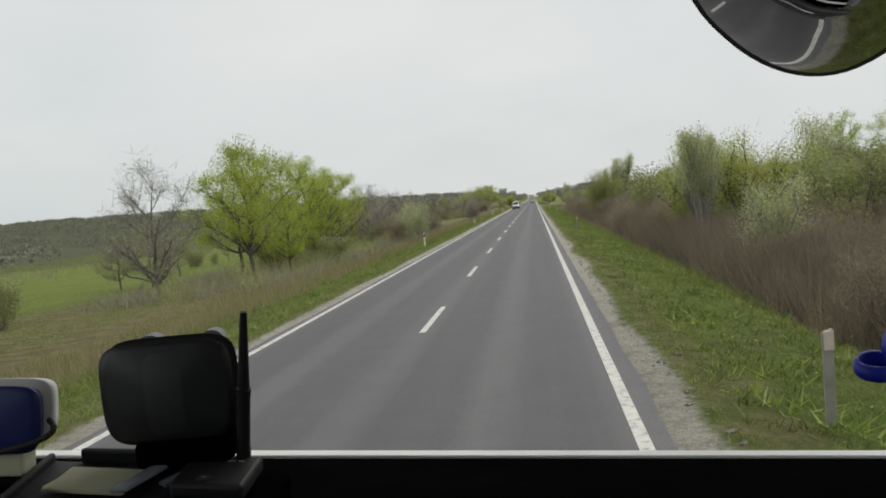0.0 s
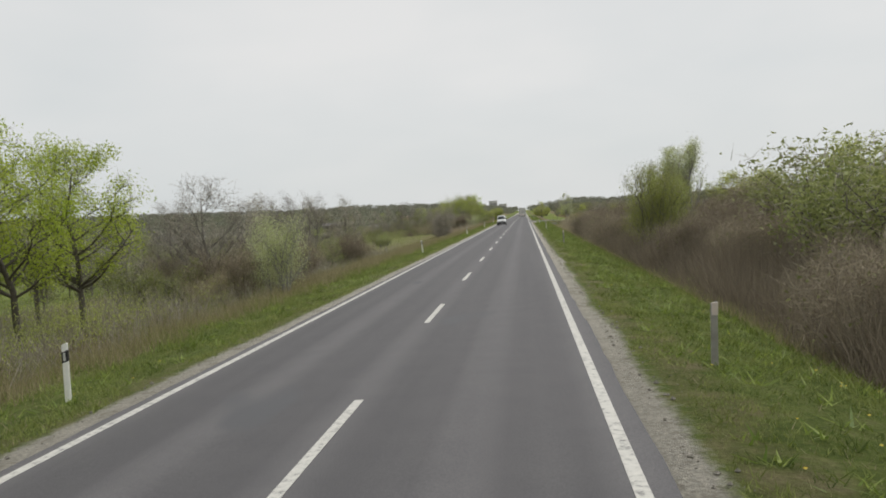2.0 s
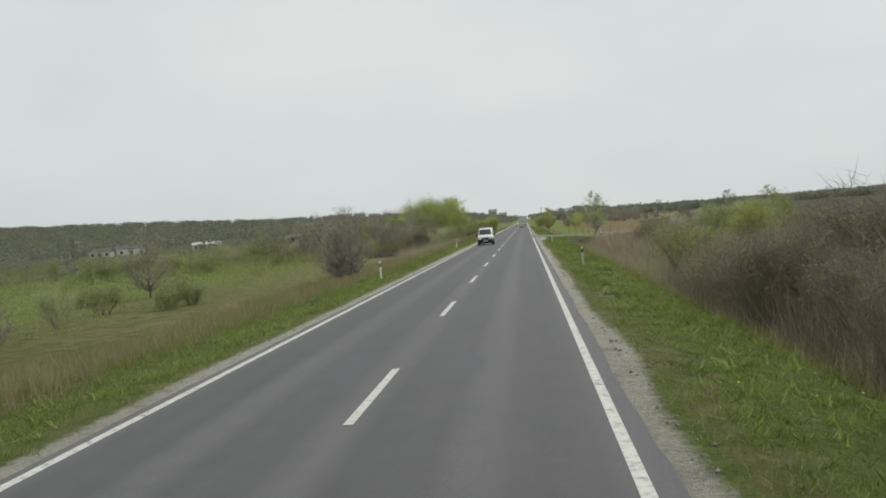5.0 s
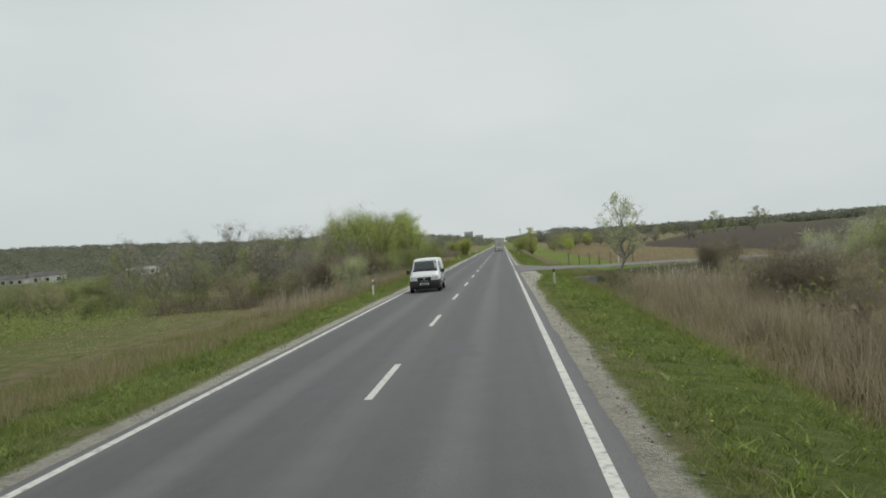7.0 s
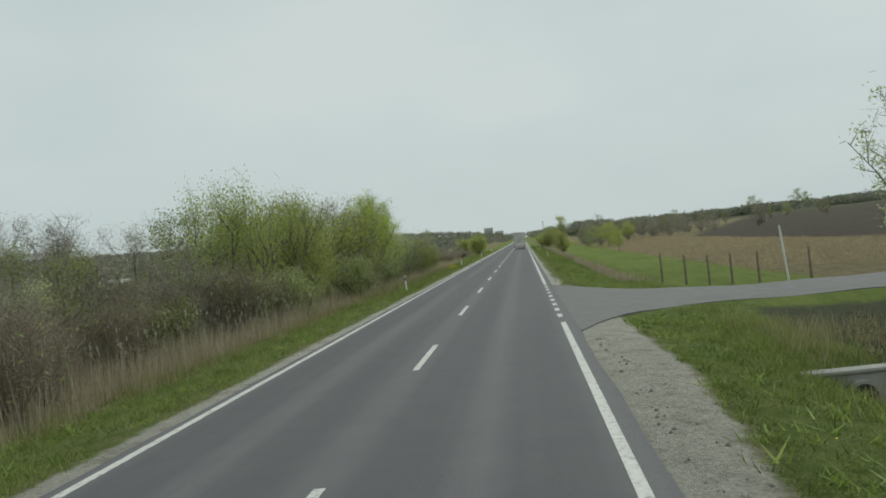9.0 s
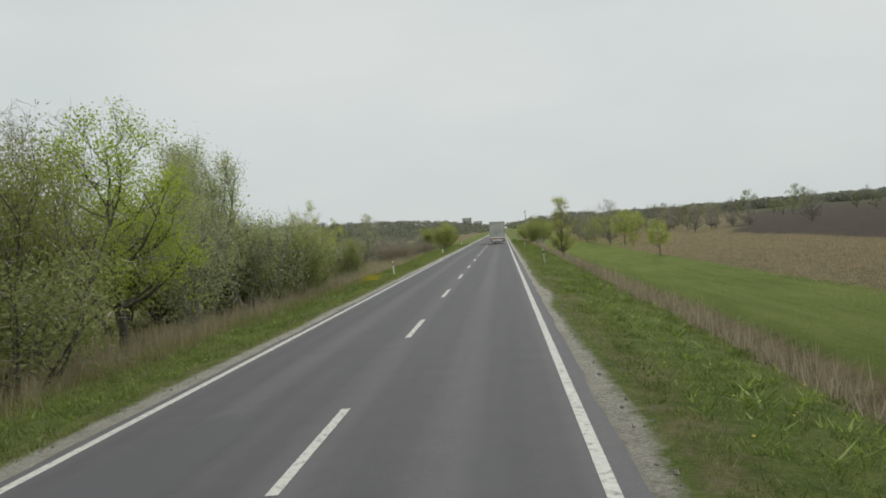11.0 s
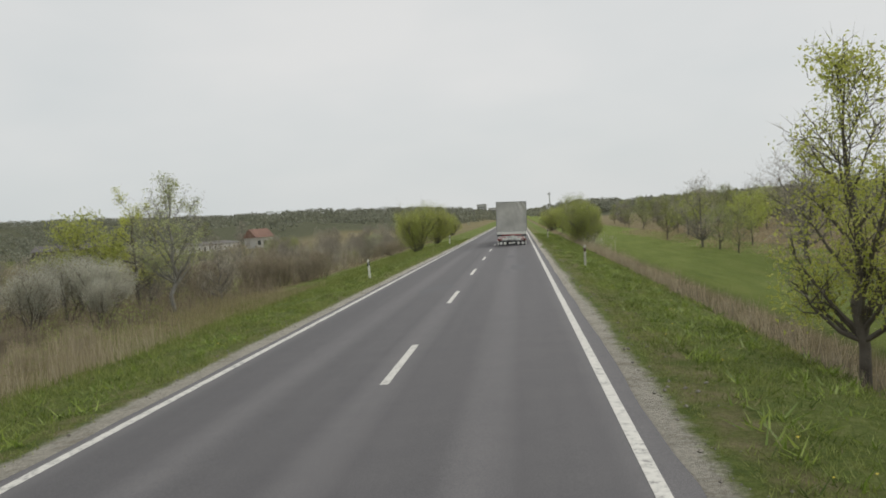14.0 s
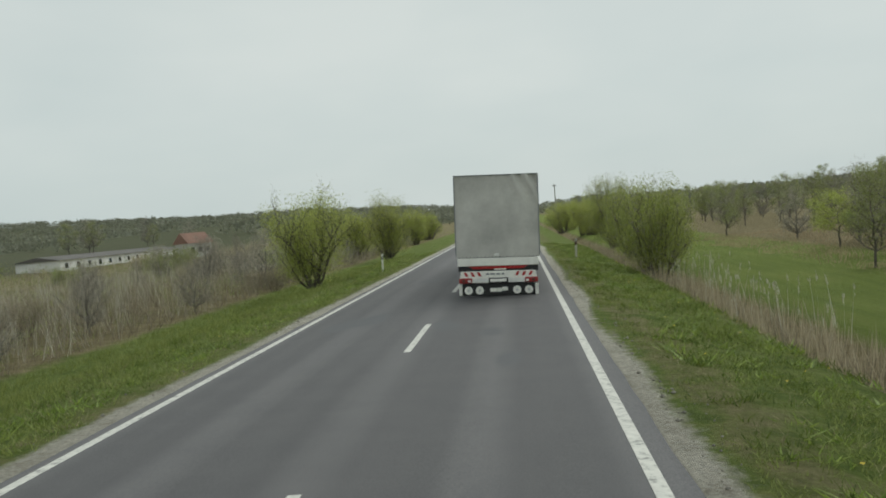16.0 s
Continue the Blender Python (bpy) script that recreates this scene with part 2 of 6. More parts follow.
M_VAN = plain("white_van_lacquer", (0.74, 0.75, 0.75), 0.25, 0, 0.06)
M_GLASSDARK = plain("tinted_window_glass", (0.03, 0.04, 0.045), 0.08, 0, 0.1, 5, 0.0, 0.7)
M_BLUE = plain("blue_plastic", (0.012, 0.03, 0.45), 0.4, 0, 0.2)
M_NAVY = plain("dark_navy_plastic", (0.012, 0.022, 0.14), 0.45, 0, 0.2)
M_STONE = plain("grey_road_stone", (0.26, 0.24, 0.20), 0.9, 0, 0.4, 8, 0.3)
M_DANDELION = leafy("yellow_flower_heads", (0.62, 0.46, 0.03), (0.72, 0.58, 0.06), 0.05)
M_RIB = plain("charcoal_plastic", (0.034, 0.034, 0.036), 0.5, 0, 0.25, 20)
M_SHELL = plain("satin_black_plastic_shell", (0.022, 0.022, 0.024), 0.42, 0, 0.25, 20, 0.2)
M_BOX = plain("dull_black_box_plastic", (0.009, 0.009, 0.010), 0.6, 0, 0.3, 20, 0.2)
M_CLIP = plain("blue_grey_clip_plastic", (0.17, 0.20, 0.23), 0.3, 0, 0.2, 20)
M_NOTE = plain("yellowed_note_paper", (0.66, 0.65, 0.47), 0.9, 0, 0.1)
M_CASE = plain("grey_plastic_case", (0.22, 0.23, 0.24), 0.45, 0, 0.2)
M_ROOFRED = plain("red_clay_roof", (0.24, 0.14, 0.105), 0.9, 0, 0.3, 1.0)
M_PLASTER = plain("pale_plaster", (0.58, 0.57, 0.53), 0.9, 0, 0.25, 0.6)
M_LIMEWASH = plain("patchy_limewashed_wall", (0.76, 0.75, 0.71), 0.9, 0, 0.3, 0.5)
M_DARKROOF = plain("dark_sheet_roof", (0.12, 0.11, 0.10), 0.8, 0, 0.3, 0.8)
M_CONCRETE = plain("weathered_concrete", (0.34, 0.33, 0.30), 0.9, 0, 0.35, 3, 0.5)
M_WOOD = plain("grey_weathered_wood", (0.22, 0.19, 0.15), 0.9, 0, 0.4, 6, 0.5)
M_MIRROR, _n, _l, _b = material("mirror_glass")
_b.inputs["Base Color"].default_value, _b.inputs["Metallic"].default_value, _b.inputs["Roughness"].default_value = (0.42, 0.43, 0.43, 1), 1.0, 0.03


# ---- mesh helpers ----
def mesh_of(name, verts, faces, mat, smooth=False):
    me = bpy.data.meshes.new(name)
    me.from_pydata([tuple(v) for v in verts], [], faces)
    me.materials.append(mat)
    if smooth:
        me.polygons.foreach_set("use_smooth", [True] * len(me.polygons))
    me.update()
    return me


def quad_mesh(name, quads, mat):
    """quads: array (n, 4, 3), or (n, 3, 3) for blades."""
    q = np.asarray(quads, dtype=np.float32)
    n, k = q.shape[0], q.shape[1]
    me = bpy.data.meshes.new(name)
    me.vertices.add(n * k)
    me.vertices.foreach_set("co", q.reshape(-1))
    me.loops.add(n * k)
    me.loops.foreach_set("vertex_index", np.arange(n * k, dtype=np.int32))
    me.polygons.add(n)
    me.polygons.foreach_set("loop_start", np.arange(0, n * k, k, dtype=np.int32))
    me.materials.append(mat)
    me.update(calc_edges=True)
    return me


def part(name, bm, mat, parent=None, label=""):
    """One bmesh or mesh as ONE object under a thing or a part."""
    if isinstance(bm, bpy.types.Mesh):
        me = bm
    else:
        me = bpy.data.meshes.new(name)
        bm.to_mesh(me)
        bm.free()
        me.materials.append(mat)
    ob = new(name, me)
    ob.parent = parent
    if label:
        tagged(ob, label)
    return ob


def thing(name, m, label, category, group=""):
    e = new(name)
    e.empty_display_size = 0.2
    e.matrix_basis = m
    return tagged(e, label, category, group)


def box(cx, cy, cz, sx, sy, sz, bev=0.0, bm=None, seg=2):
    bm2 = bmesh.new()
    bmesh.ops.create_cube(bm2, size=1)
    bmesh.ops.scale(bm2, vec=(sx, sy, sz), verts=bm2.verts)
    if bev:
        bmesh.ops.bevel(bm2, geom=bm2.edges[:], offset=bev, segments=seg, affect="EDGES", profile=0.5)
    bmesh.ops.translate(bm2, vec=(cx, cy, cz), verts=bm2.verts)
    if bm is None:
        return bm2
    me = bpy.data.meshes.new("tmp")
    bm2.to_mesh(me)
    bm2.free()
    bm.from_mesh(me)
    bpy.data.meshes.remove(me)
    return bm


def rod(p0, p1, r0, r1=None, seg=12, bm=None):
    r1 = r0 if r1 is None else r1
    bm2 = bmesh.new()
    p0, p1 = Vector(p0), Vector(p1)
    bmesh.ops.create_cone(bm2, cap_ends=True, segments=seg, radius1=r0, radius2=r1, depth=(p1 - p0).length)
    m = Matrix.Translation((p0 + p1) / 2) @ (p1 - p0).to_track_quat("Z", "Y").to_matrix().to_4x4()
    bmesh.ops.transform(bm2, matrix=m, verts=bm2.verts)
    if bm is None:
        return bm2
    me = bpy.data.meshes.new("tmp")
    bm2.to_mesh(me)
    bm2.free()
    bm.from_mesh(me)
    bpy.data.meshes.remove(me)
    return bm


def smoothstep(a, b, x):
    t = min(1.0, max(0.0, (x - a) / (b - a)))
    return t * t * (3 - 2 * t)


# ---- ground ----
CROWN = 0.04


def road_z(x):
    return -CROWN * min(1.0, (x / 3.4) ** 2)


def side_axis(x):
    """The side road's middle line: y over x, to the right of the main road."""
    return 233.5 - 1.6 * smoothstep(4, 30, x) - 0.02 * max(0, x - 30)


def ground_z(x, y):
    d = abs(x)
    if d < 3.5:
        return -0.16
    bumps = 0.05 * noise.noise((x * 0.5, y * 0.5, 0)) + 0.25 * smoothstep(9, 30, d) * noise.noise((x * 0.05, y * 0.05, 3))
    if x > 0:
        z = -0.062 - 0.34 * smoothstep(4.1, 7.2, x)
        ditch = 0.75 * math.exp(-((x - 8.7) / 1.1) ** 2) * (1 - smoothstep(217.5, 218.6, y) * (1 - smoothstep(247, 250, y)))
        z -= 0.45 * smoothstep(7, 12, x) + ditch
        hill = 3.6 * smoothstep(11, 45, x) + 9 * smoothstep(40, 220, x)
        z += hill * (1 - smoothstep(110, 210, y))
        z += (1.3 * smoothstep(30, 180, x) + 4 * smoothstep(200, 900, x)) * smoothstep(150, 260, y)
        # the side road's low bank
        s = math.exp(-((y - side_axis(x)) / (5.2 + 4.0 * math.exp(-max(0.0, x - 3.8) / 2.3))) ** 4)
        z = z * (1 - s) + s * (-0.14 - 0.22 * smoothstep(5, 12, x))
        z += 5 * smoothstep(500, 1500, x)
    else:
        z = -0.062 - 0.21 * smoothstep(4.0, 6.5, d) - 0.75 * smoothstep(6.5, 11, d)
        z -= 0.8 * smoothstep(12, 60, d) + 1.2 * smoothstep(60, 200, d)
        z += 20 * smoothstep(380, 1100, d) + 2.5 * smoothstep(30, 140, d) * smoothstep(300, 450, y)
    z += 9 * math.exp(-((x + 165) / 95) ** 2 - ((y - 780) / 130) ** 2)
    z += 16 * smoothstep(700, 1700, y) * (1 - 0.75 * math.exp(-(x / 60.0) ** 2)) * (1 - 0.65 * smoothstep(60, 200, x))
    z += 15 * smoothstep(30, 320, -x) * smoothstep(650, 1500, y) + 7 * smoothstep(300, 700, -x) * smoothstep(200, 700, y)
    return z + bumps * smoothstep(3.9, 5.5, d)


def cover(x, y):
    """Straw, crop, soil and woodland floor at a place, each 0 to 1."""
    d, st, cr, so = abs(x), 0.0, 0.0, 0.0
    wo = smoothstep(230, 330, d) if x < 0 else smoothstep(330, 420, x)
    wo = max(wo, smoothstep(620, 800, y) * smoothstep(20, 60, d))
    if x < 0:
        wo = max(wo, 0.72 * smoothstep(56, 105, d) * smoothstep(150, 230, y))
        near = 6.6 if y < 235 else (7.6 if y < 300 else 9.2 + 3.0 * smoothstep(352, 372, y))
        st = (0.75 - 0.12 * smoothstep(115, 135, y) * (1 - smoothstep(195, 215, y))) * smoothstep(near, near + 1.2, d) * (1 - 0.45 * smoothstep(11, 18, d))
        cr = smoothstep(22, 34, d) * (1 - smoothstep(110, 170, d)) * (0.25 * (1 - smoothstep(250, 300, y)) + 0.65 * smoothstep(15, 60, y) * (1 - smoothstep(200, 270, y)))
        st = max(st, 0.55 * smoothstep(290, 330, y) * smoothstep(11, 16, d))
    else:
        if y < 200:
            st = 0.8 * smoothstep(7.2, 8.4, x) * (1 - 0.3 * smoothstep(30, 60, x)) * (1 - 0.7 * smoothstep(188, 200, y) * (1 - smoothstep(10.5, 13, x)))
        else:
            st = 0.62 * smoothstep(7.0, 7.8, x) * (1 - smoothstep(9.3, 10.2, x)) * smoothstep(250, 262, y)
            edge = 15 if y < 345 else 19
            st = max(st, 0.95 * smoothstep(edge, edge + 2, x) * (1 - smoothstep(27, 30, x)))
            cr = smoothstep(9.3, 10.4, x) * (1 - smoothstep(edge, edge + 1.5, x)) * 0.85
            start = 31 + 0.3 * max(0, y - 360)
            so = smoothstep(start, start + 5, x) * (1 - smoothstep(1100, 1200, y))
            st = max(st, 0.75 * smoothstep(edge, edge + 2, x) * (1 - so))
            if y < 420:
                far = smoothstep(150, 166, x)
                so, cr = so * (1 - far), max(cr, 0.8 * far * (1 - smoothstep(250, 290, x)))
    if x > 0:
        st = max(st, 0.34 * smoothstep(4.0, 4.4, x) * (1 - smoothstep(4.8, 5.8, x)))
    else:
        st = max(st, 0.26 * smoothstep(3.9, 4.2, d) * (1 - smoothstep(4.6, 5.4, d)))
    # dark overgrown hollow short of the side road
    wo = max(wo, 0.8 * smoothstep(8.3, 10.0, x) * (1 - smoothstep(34, 46, x)) * smoothstep(186, 198, y) * (1 - smoothstep(227.5, 229.5, y)))
    wob = 0.3 * noise.noise((y * 0.16, x * 0.02, 5)) + 0.15 * noise.noise((y * 0.9, 0, 8))
    if x > 0:
        edge = 4.06 + wob - 0.12 * smoothstep(246, 262, y) + 1.0 * smoothstep(202, 219, y) * (1 - smoothstep(226, 230, y))
    else:
        edge = 4.02 + 0.5 * wob
    gr = 1 - smoothstep(edge - 0.3, edge + 0.38, d)
    return st, cr, so, wo, gr


def spaced(stops):
    out = []
    for (a, b, step) in stops:
        out += list(np.arange(a, b, step))
    return out + [stops[-1][1]]


gx = spaced([(-2600, -600, 200), (-600, -100, 50), (-100, -30, 7), (-30, -12, 1.5), (-12, -5, 0.45), (-5, -3, 0.2), (-3, 3, 1.5), (3, 5.8, 0.2), (5.8, 13, 0.4), (13, 40, 1.8), (40, 120, 8), (120, 600, 40), (600, 2600, 200)])
gy = spaced([(-400, -40, 40), (-40, 200, 2.5), (200, 250, 0.8), (250, 480, 2.5), (480, 800, 20), (800, 3200, 150)])
gv = [(x, y, ground_z(x, y)) for y in gy for x in gx]
nx = len(gx)
gf = [(j * nx + i, j * nx + i + 1, (j + 1) * nx + i + 1, (j + 1) * nx + i) for j in range(len(gy) - 1) for i in range(nx - 1)]
gme = mesh_of("ground", gv, gf, M_EARTH, True)
cv = np.array([cover(x, y) for y in gy for x in gx], dtype=np.float32)
for k, key in enumerate(("straw", "crop", "soil", "wood", "gravel")):
    gme.attributes.new(key, "FLOAT", "POINT").data.foreach_set("value", cv[:, k].copy())
tagged(new("ground", gme), "uneven ground of spring grass, straw and fields", "ground", kind="structure")


def ribbon(name, rows, mat, thick=0.0):
    """A strip over rows of (y, [(x, z), ...]) with closed edges down by thick."""
    n = len(rows[0][1])
    v = [(x, y, z) for y, r in rows for x, z in r]
    f = [(j * n + i, j * n + i + 1, (j + 1) * n + i + 1, (j + 1) * n + i) for j in range(len(rows) - 1) for i in range(n - 1)]
    if thick:
        o = len(v)
        for y, r in rows:
            v += [(r[0][0], y, r[0][1] - thick), (r[-1][0], y, r[-1][1] - thick)]
        for j in range(len(rows) - 1):
            f.append((j * n, (j + 1) * n, o + 2 * j + 2, o + 2 * j))
            f.append((j * n + n - 1, o + 2 * j + 1, o + 2 * j + 3, (j + 1) * n + n - 1))
    return mesh_of(name, v, f, mat)


ROAD_Y = list(np.arange(-80, 480, 1.0)) + list(np.arange(480, 1500, 20.0))
xs_road = [-3.66, -3.4, -2.4, -1.2, 0, 1.2, 2.4, 3.4, 3.72]


def edge_wobble(y, s):
    return 0.05 * noise.noise((y * 0.35, s, 7.1)) + 0.04 * noise.noise((y * 1.7, s, 2.2))


road_rows = [(y, [(x + (edge_wobble(y, x) if abs(x) > 3.5 else 0), road_z(x)) for x in xs_road]) for y in ROAD_Y]
road = tagged(new("road", ribbon("road", road_rows, M_ASPHALT, 0.12)), "straight two-lane road of worn grey asphalt", "road", kind="structure")

# edge lines; the right-hand one breaks into short blocks across the side road's mouth
for name, x0, spans in (("edge_line", -3.4, [(-80, 1480)]), ("edge_line", 3.4, [(-80, 226.0), (244.5, 1480)])):
    for a, b in spans:
        ys = np.linspace(a, b, max(2, int((b - a) / 4)))
        part(name, ribbon(name, [(y, [(x0 - 0.075, road_z(3.3) + 0.005), (x0 + 0.075, road_z(3.4) + 0.005)]) for y in ys], M_PAINT), None, road, "solid white edge line")
block = ribbon("line_block", [(0.0, [(-0.075, 0), (0.075, 0)]), (0.5, [(-0.075, 0), (0.075, 0)]), (1.0, [(-0.075, 0), (0.075, 0)])], M_PAINT)
for k in range(8):
    ob = part("line_block", block, None, road)
    ob.location = (3.4, 227.6 + 2.1 * k, road_z(3.4) + 0.005)
dash = ribbon("centre_dash", [(y, [(-0.07, 0), (0.07, 0)]) for y in (0.0, 1.0, 2.0, 3.0, 4.0)], M_PAINT)
for k in range(-4, 52):
    ob = part("centre_dash", dash, None, road)
    ob.location = (0.05, 12 * k + 3.2, 0.005)

# side road with a flared mouth
rows = []
for x in [3.6] + list(np.arange(3.8, 20, 0.5)) + list(np.arange(20, 220, 5)):
    flare = 2.9 + 7.6 * math.exp(-max(0.0, x - 3.8) / 2.3)
    near, far = side_axis(x) - flare * 0.92 - 0.12 * noise.noise((x, 1, 1)), side_axis(x) + flare * 1.0 + 0.12 * noise.noise((x, 5, 1))
    k0 = smoothstep(3.8, 6.5, x)
    rows.append((x, [(near + (far - near) * q / 6, (-0.047) * (1 - k0) + k0 * (ground_z(x, side_axis(x)) + 0.07 + 0.3 * smoothstep(90, 160, x)) - 0.085 * k0 * (abs(q - 3) / 3) ** 3) for q in range(7)]))
v = [(x, y, z) for x, r in rows for y, z in r]
f = [(j * 7 + i, (j + 1) * 7 + i, (j + 1) * 7 + i + 1, j * 7 + i + 1) for j in range(len(rows) - 1) for i in range(6)]
o = len(v)
for x, r in rows:
    v += [(x, r[0][0], r[0][1] - 0.5), (x, r[-1][0], r[-1][1] - 0.5)]
for j in range(len(rows) - 1):
    f += [(j * 7, o + 2 * j, o + 2 * j + 2, (j + 1) * 7), (j * 7 + 6, (j + 1) * 7 + 6, o + 2 * j + 3, o + 2 * j + 1)]
tagged(new("side_road", mesh_of("side_road", v, f, M_SIDEROAD)), "pale side road joining through a flared mouth", "road", kind="structure")


# ---- plants ----
def rng_of(seed):
    return np.random.default_rng(seed)


def unit(v):
    return v / (np.linalg.norm(v) + 1e-9)


def grow(rng, height, spread, levels=3, stems=1, first=0.3, kids=(6, 5, 4), up=0.25, r0=None):
    """Limbs of a tree: segments (a, b, ra, rb) and the points where leaves sit."""
    segs, tips = [], []
    r0 = r0 or height * 0.02

    def limb(p, d, length, r, lvl):
        n = 4 if lvl < 2 else 3
        pts = [p]
        for k in range(n):
            d = unit(d + rng.normal(0, 0.16 + 0.05 * lvl if lvl or stems > 1 else 0.06, 3) + np.array([0, 0, up * (0.5 if lvl else 0.2)]))
            pts.append(pts[-1] + d * length / n)
        for k in range(n):
            ra, rb = r * (1 - 0.75 * k / n), r * (1 - 0.75 * (k + 1) / n)
            segs.append((pts[k], pts[k + 1], ra, rb))
        if lvl >= levels - 1:
            tips.extend(pts[1:])
            return
        count = kids[min(lvl, len(kids) - 1)]
        for c in range(count):
            t = first + (1 - first) * (c + rng.random()) / count if lvl == 0 else 0.25 + 0.75 * (c + rng.random()) / count
            i = min(n - 1, int(t * n))
            q = pts[i] + (pts[i + 1] - pts[i]) * (t * n - i)
            ang = rng.random() * 2 * math.pi
            side = np.array([math.cos(ang), math.sin(ang), 0.15 + 0.4 * rng.random() + up])
            nd = unit(0.45 * d + spread * side)
            limb(q, nd, length * (0.62 if lvl == 0 else 0.55) * (1.15 - 0.55 * t) * rng.uniform(0.8, 1.2), r * 0.5 * (1.1 - 0.5 * t), lvl + 1)
        tips.extend(pts[-2:] if lvl else pts[-1:])

    for s in range(stems):
        ang = 2 * math.pi * s / stems + rng.random()
        lean = 0.0 if stems == 1 else rng.uniform(0.15, 0.55)
        limb(np.array([0.12 * (stems > 1) * math.cos(ang), 0.12 * (stems > 1) * math.sin(ang), -0.25]), unit(np.array([lean * math.cos(ang), lean * math.sin(ang), 1.0])), height * rng.uniform(0.85, 1.0), r0, 0)
    return segs, np.array(tips)


def crowned(rng, height, base, wide, boughs, subs, clump, rise, low=0.0):
    """Limbs of a single-trunked tree whose boughs fill a domed crown: segments and leaf points.
    base: where the crown begins; wide: its half-width; both as shares of the height. rise: how steeply the boughs climb."""
    segs, tips = [], []
    top = height * 0.9
    pts = [np.array([0.0, 0.0, -0.25])]
    lean = rng.normal(0, 0.03, 2)
    for k in range(7):
        pts.append(np.array([*(lean * height * (k + 1) / 7 + rng.normal(0, 0.012 * height, 2)), top * (k + 1) / 7]))
    r0 = height * 0.017

    def stem(z):
        q = min(6.999, max(0.0, z / top * 7))
        i = int(q)
        return pts[i] + (pts[i + 1] - pts[i]) * (q - i), r0 * (1 - 0.88 * q / 7)

    for k in range(7):
        segs.append((pts[k], pts[k + 1], r0 * (1 - 0.88 * k / 7), r0 * (1 - 0.88 * (k + 1) / 7)))
    tips.extend(pts[-2:])
    for i in range(boughs):
        u = ((i + rng.random()) / boughs) ** (1 + low)
        ang = 2.4 * i + rng.normal(0, 0.35)
        env = wide * height * max(0.12, math.sin(math.pi * min(0.98, 0.18 + 0.8 * u))) ** 0.7
        r = env * rng.uniform(0.55, 1.08)
        end = np.array([r * math.cos(ang), r * math.sin(ang), height * (base + (1 - base) * u * rng.uniform(0.92, 1.04))])
        start, rs = stem(min(top, max(0.6 * base * height, end[2] - rise * r - 0.05 * height)))
        end[:2] += start[:2]
        bend = start + (end - start) * 0.5 + np.array([0.12 * r * math.cos(ang), 0.12 * r * math.sin(ang), -0.08 * r]) + rng.normal(0, 0.05 * r, 3)
        way = [start]
        for q in (0.25, 0.5, 0.75, 1.0):
            way.append((1 - q) ** 2 * start + 2 * q * (1 - q) * bend + q * q * end + rng.normal(0, 0.02 * r, 3))
        rb = max(0.012, 0.55 * rs)
        for k in range(4):
            segs.append((way[k], way[k + 1], rb * (1 - 0.2 * k), rb * (0.8 - 0.2 * k) + 0.004))
        tips.append(way[-1])
        for k in range(subs):
            q = rng.uniform(1.2, 4.0)
            j = min(3, int(q))
            p = way[j] + (way[j + 1] - way[j]) * (q - j)
            d = unit(0.5 * unit(end - start) + rng.normal(0, 0.55, 3) + np.array([0, 0, 0.25 + 0.3 * rise]))
            ln = clump * rng.uniform(0.5, 1.3)
            a = p + d * ln * 0.5
            b = a + unit(d + rng.normal(0, 0.35, 3)) * ln * 0.5
            segs += [(p, a, 0.3 * rb + 0.004, 0.2 * rb + 0.003), (a, b, 0.2 * rb + 0.003, 0.004)]
            tips += [a, b]
            for _ in range(2):
                c = a + unit(d + rng.normal(0, 0.7, 3)) * ln * 0.45
                segs.append((a, c, 0.007, 0.003))
                tips.append(c)
    return segs, np.array(tips)


def limbs_mesh(name, segs, mat, fine=0.007):
    v, f = [], []
    for a, b, ra, rb in segs:
        n = 6 if ra > 0.05 else (4 if ra > 0.02 else 3)
        d = unit(b - a)
        x = unit(np.cross(d, [0.3, 0.9, 0.2]))
        y = np.cross(d, x)
        o = len(v)
        if ra < fine:
            v += [a - x * ra, a + x * ra, b + x * rb, b - x * rb]
            f.append((o, o + 1, o + 2, o + 3))
            continue
        for p, r in ((a, ra), (b, rb)):
            for k in range(n):
                w = 2 * math.pi * k / n
                v.append(p + r * (math.cos(w) * x + math.sin(w) * y))
        f += [(o + k, o + (k + 1) % n, o + n + (k + 1) % n, o + n + k) for k in range(n)]
    return mesh_of(name, v, f, mat, True)


def leaves_mesh(name, rng, tips, count, size, scatter, mat, droop=0.0):
    weight = rng.exponential(1.0, len(tips)) ** 1.6 + 0.06
    c = tips[rng.choice(len(tips), count, p=weight / weight.sum())] + np.clip(rng.normal(0, scatter, (count, 3)), -1.7 * scatter, 1.7 * scatter)
    c[:, 2] -= droop * rng.random(count)
    a = rng.normal(0, 1, (count, 3))
    a /= np.linalg.norm(a, axis=1)[:, None]
    b = np.cross(a, rng.normal(0, 1, (count, 3)))
    b /= np.linalg.norm(b, axis=1)[:, None]
    s = size * rng.uniform(0.6, 1.4, (count, 1))
    q = np.stack([c - a * s, c + b * s * 0.75, c + a * s * 0.9 - b * s * 0.35], axis=1)
    return quad_mesh(name, q, mat)


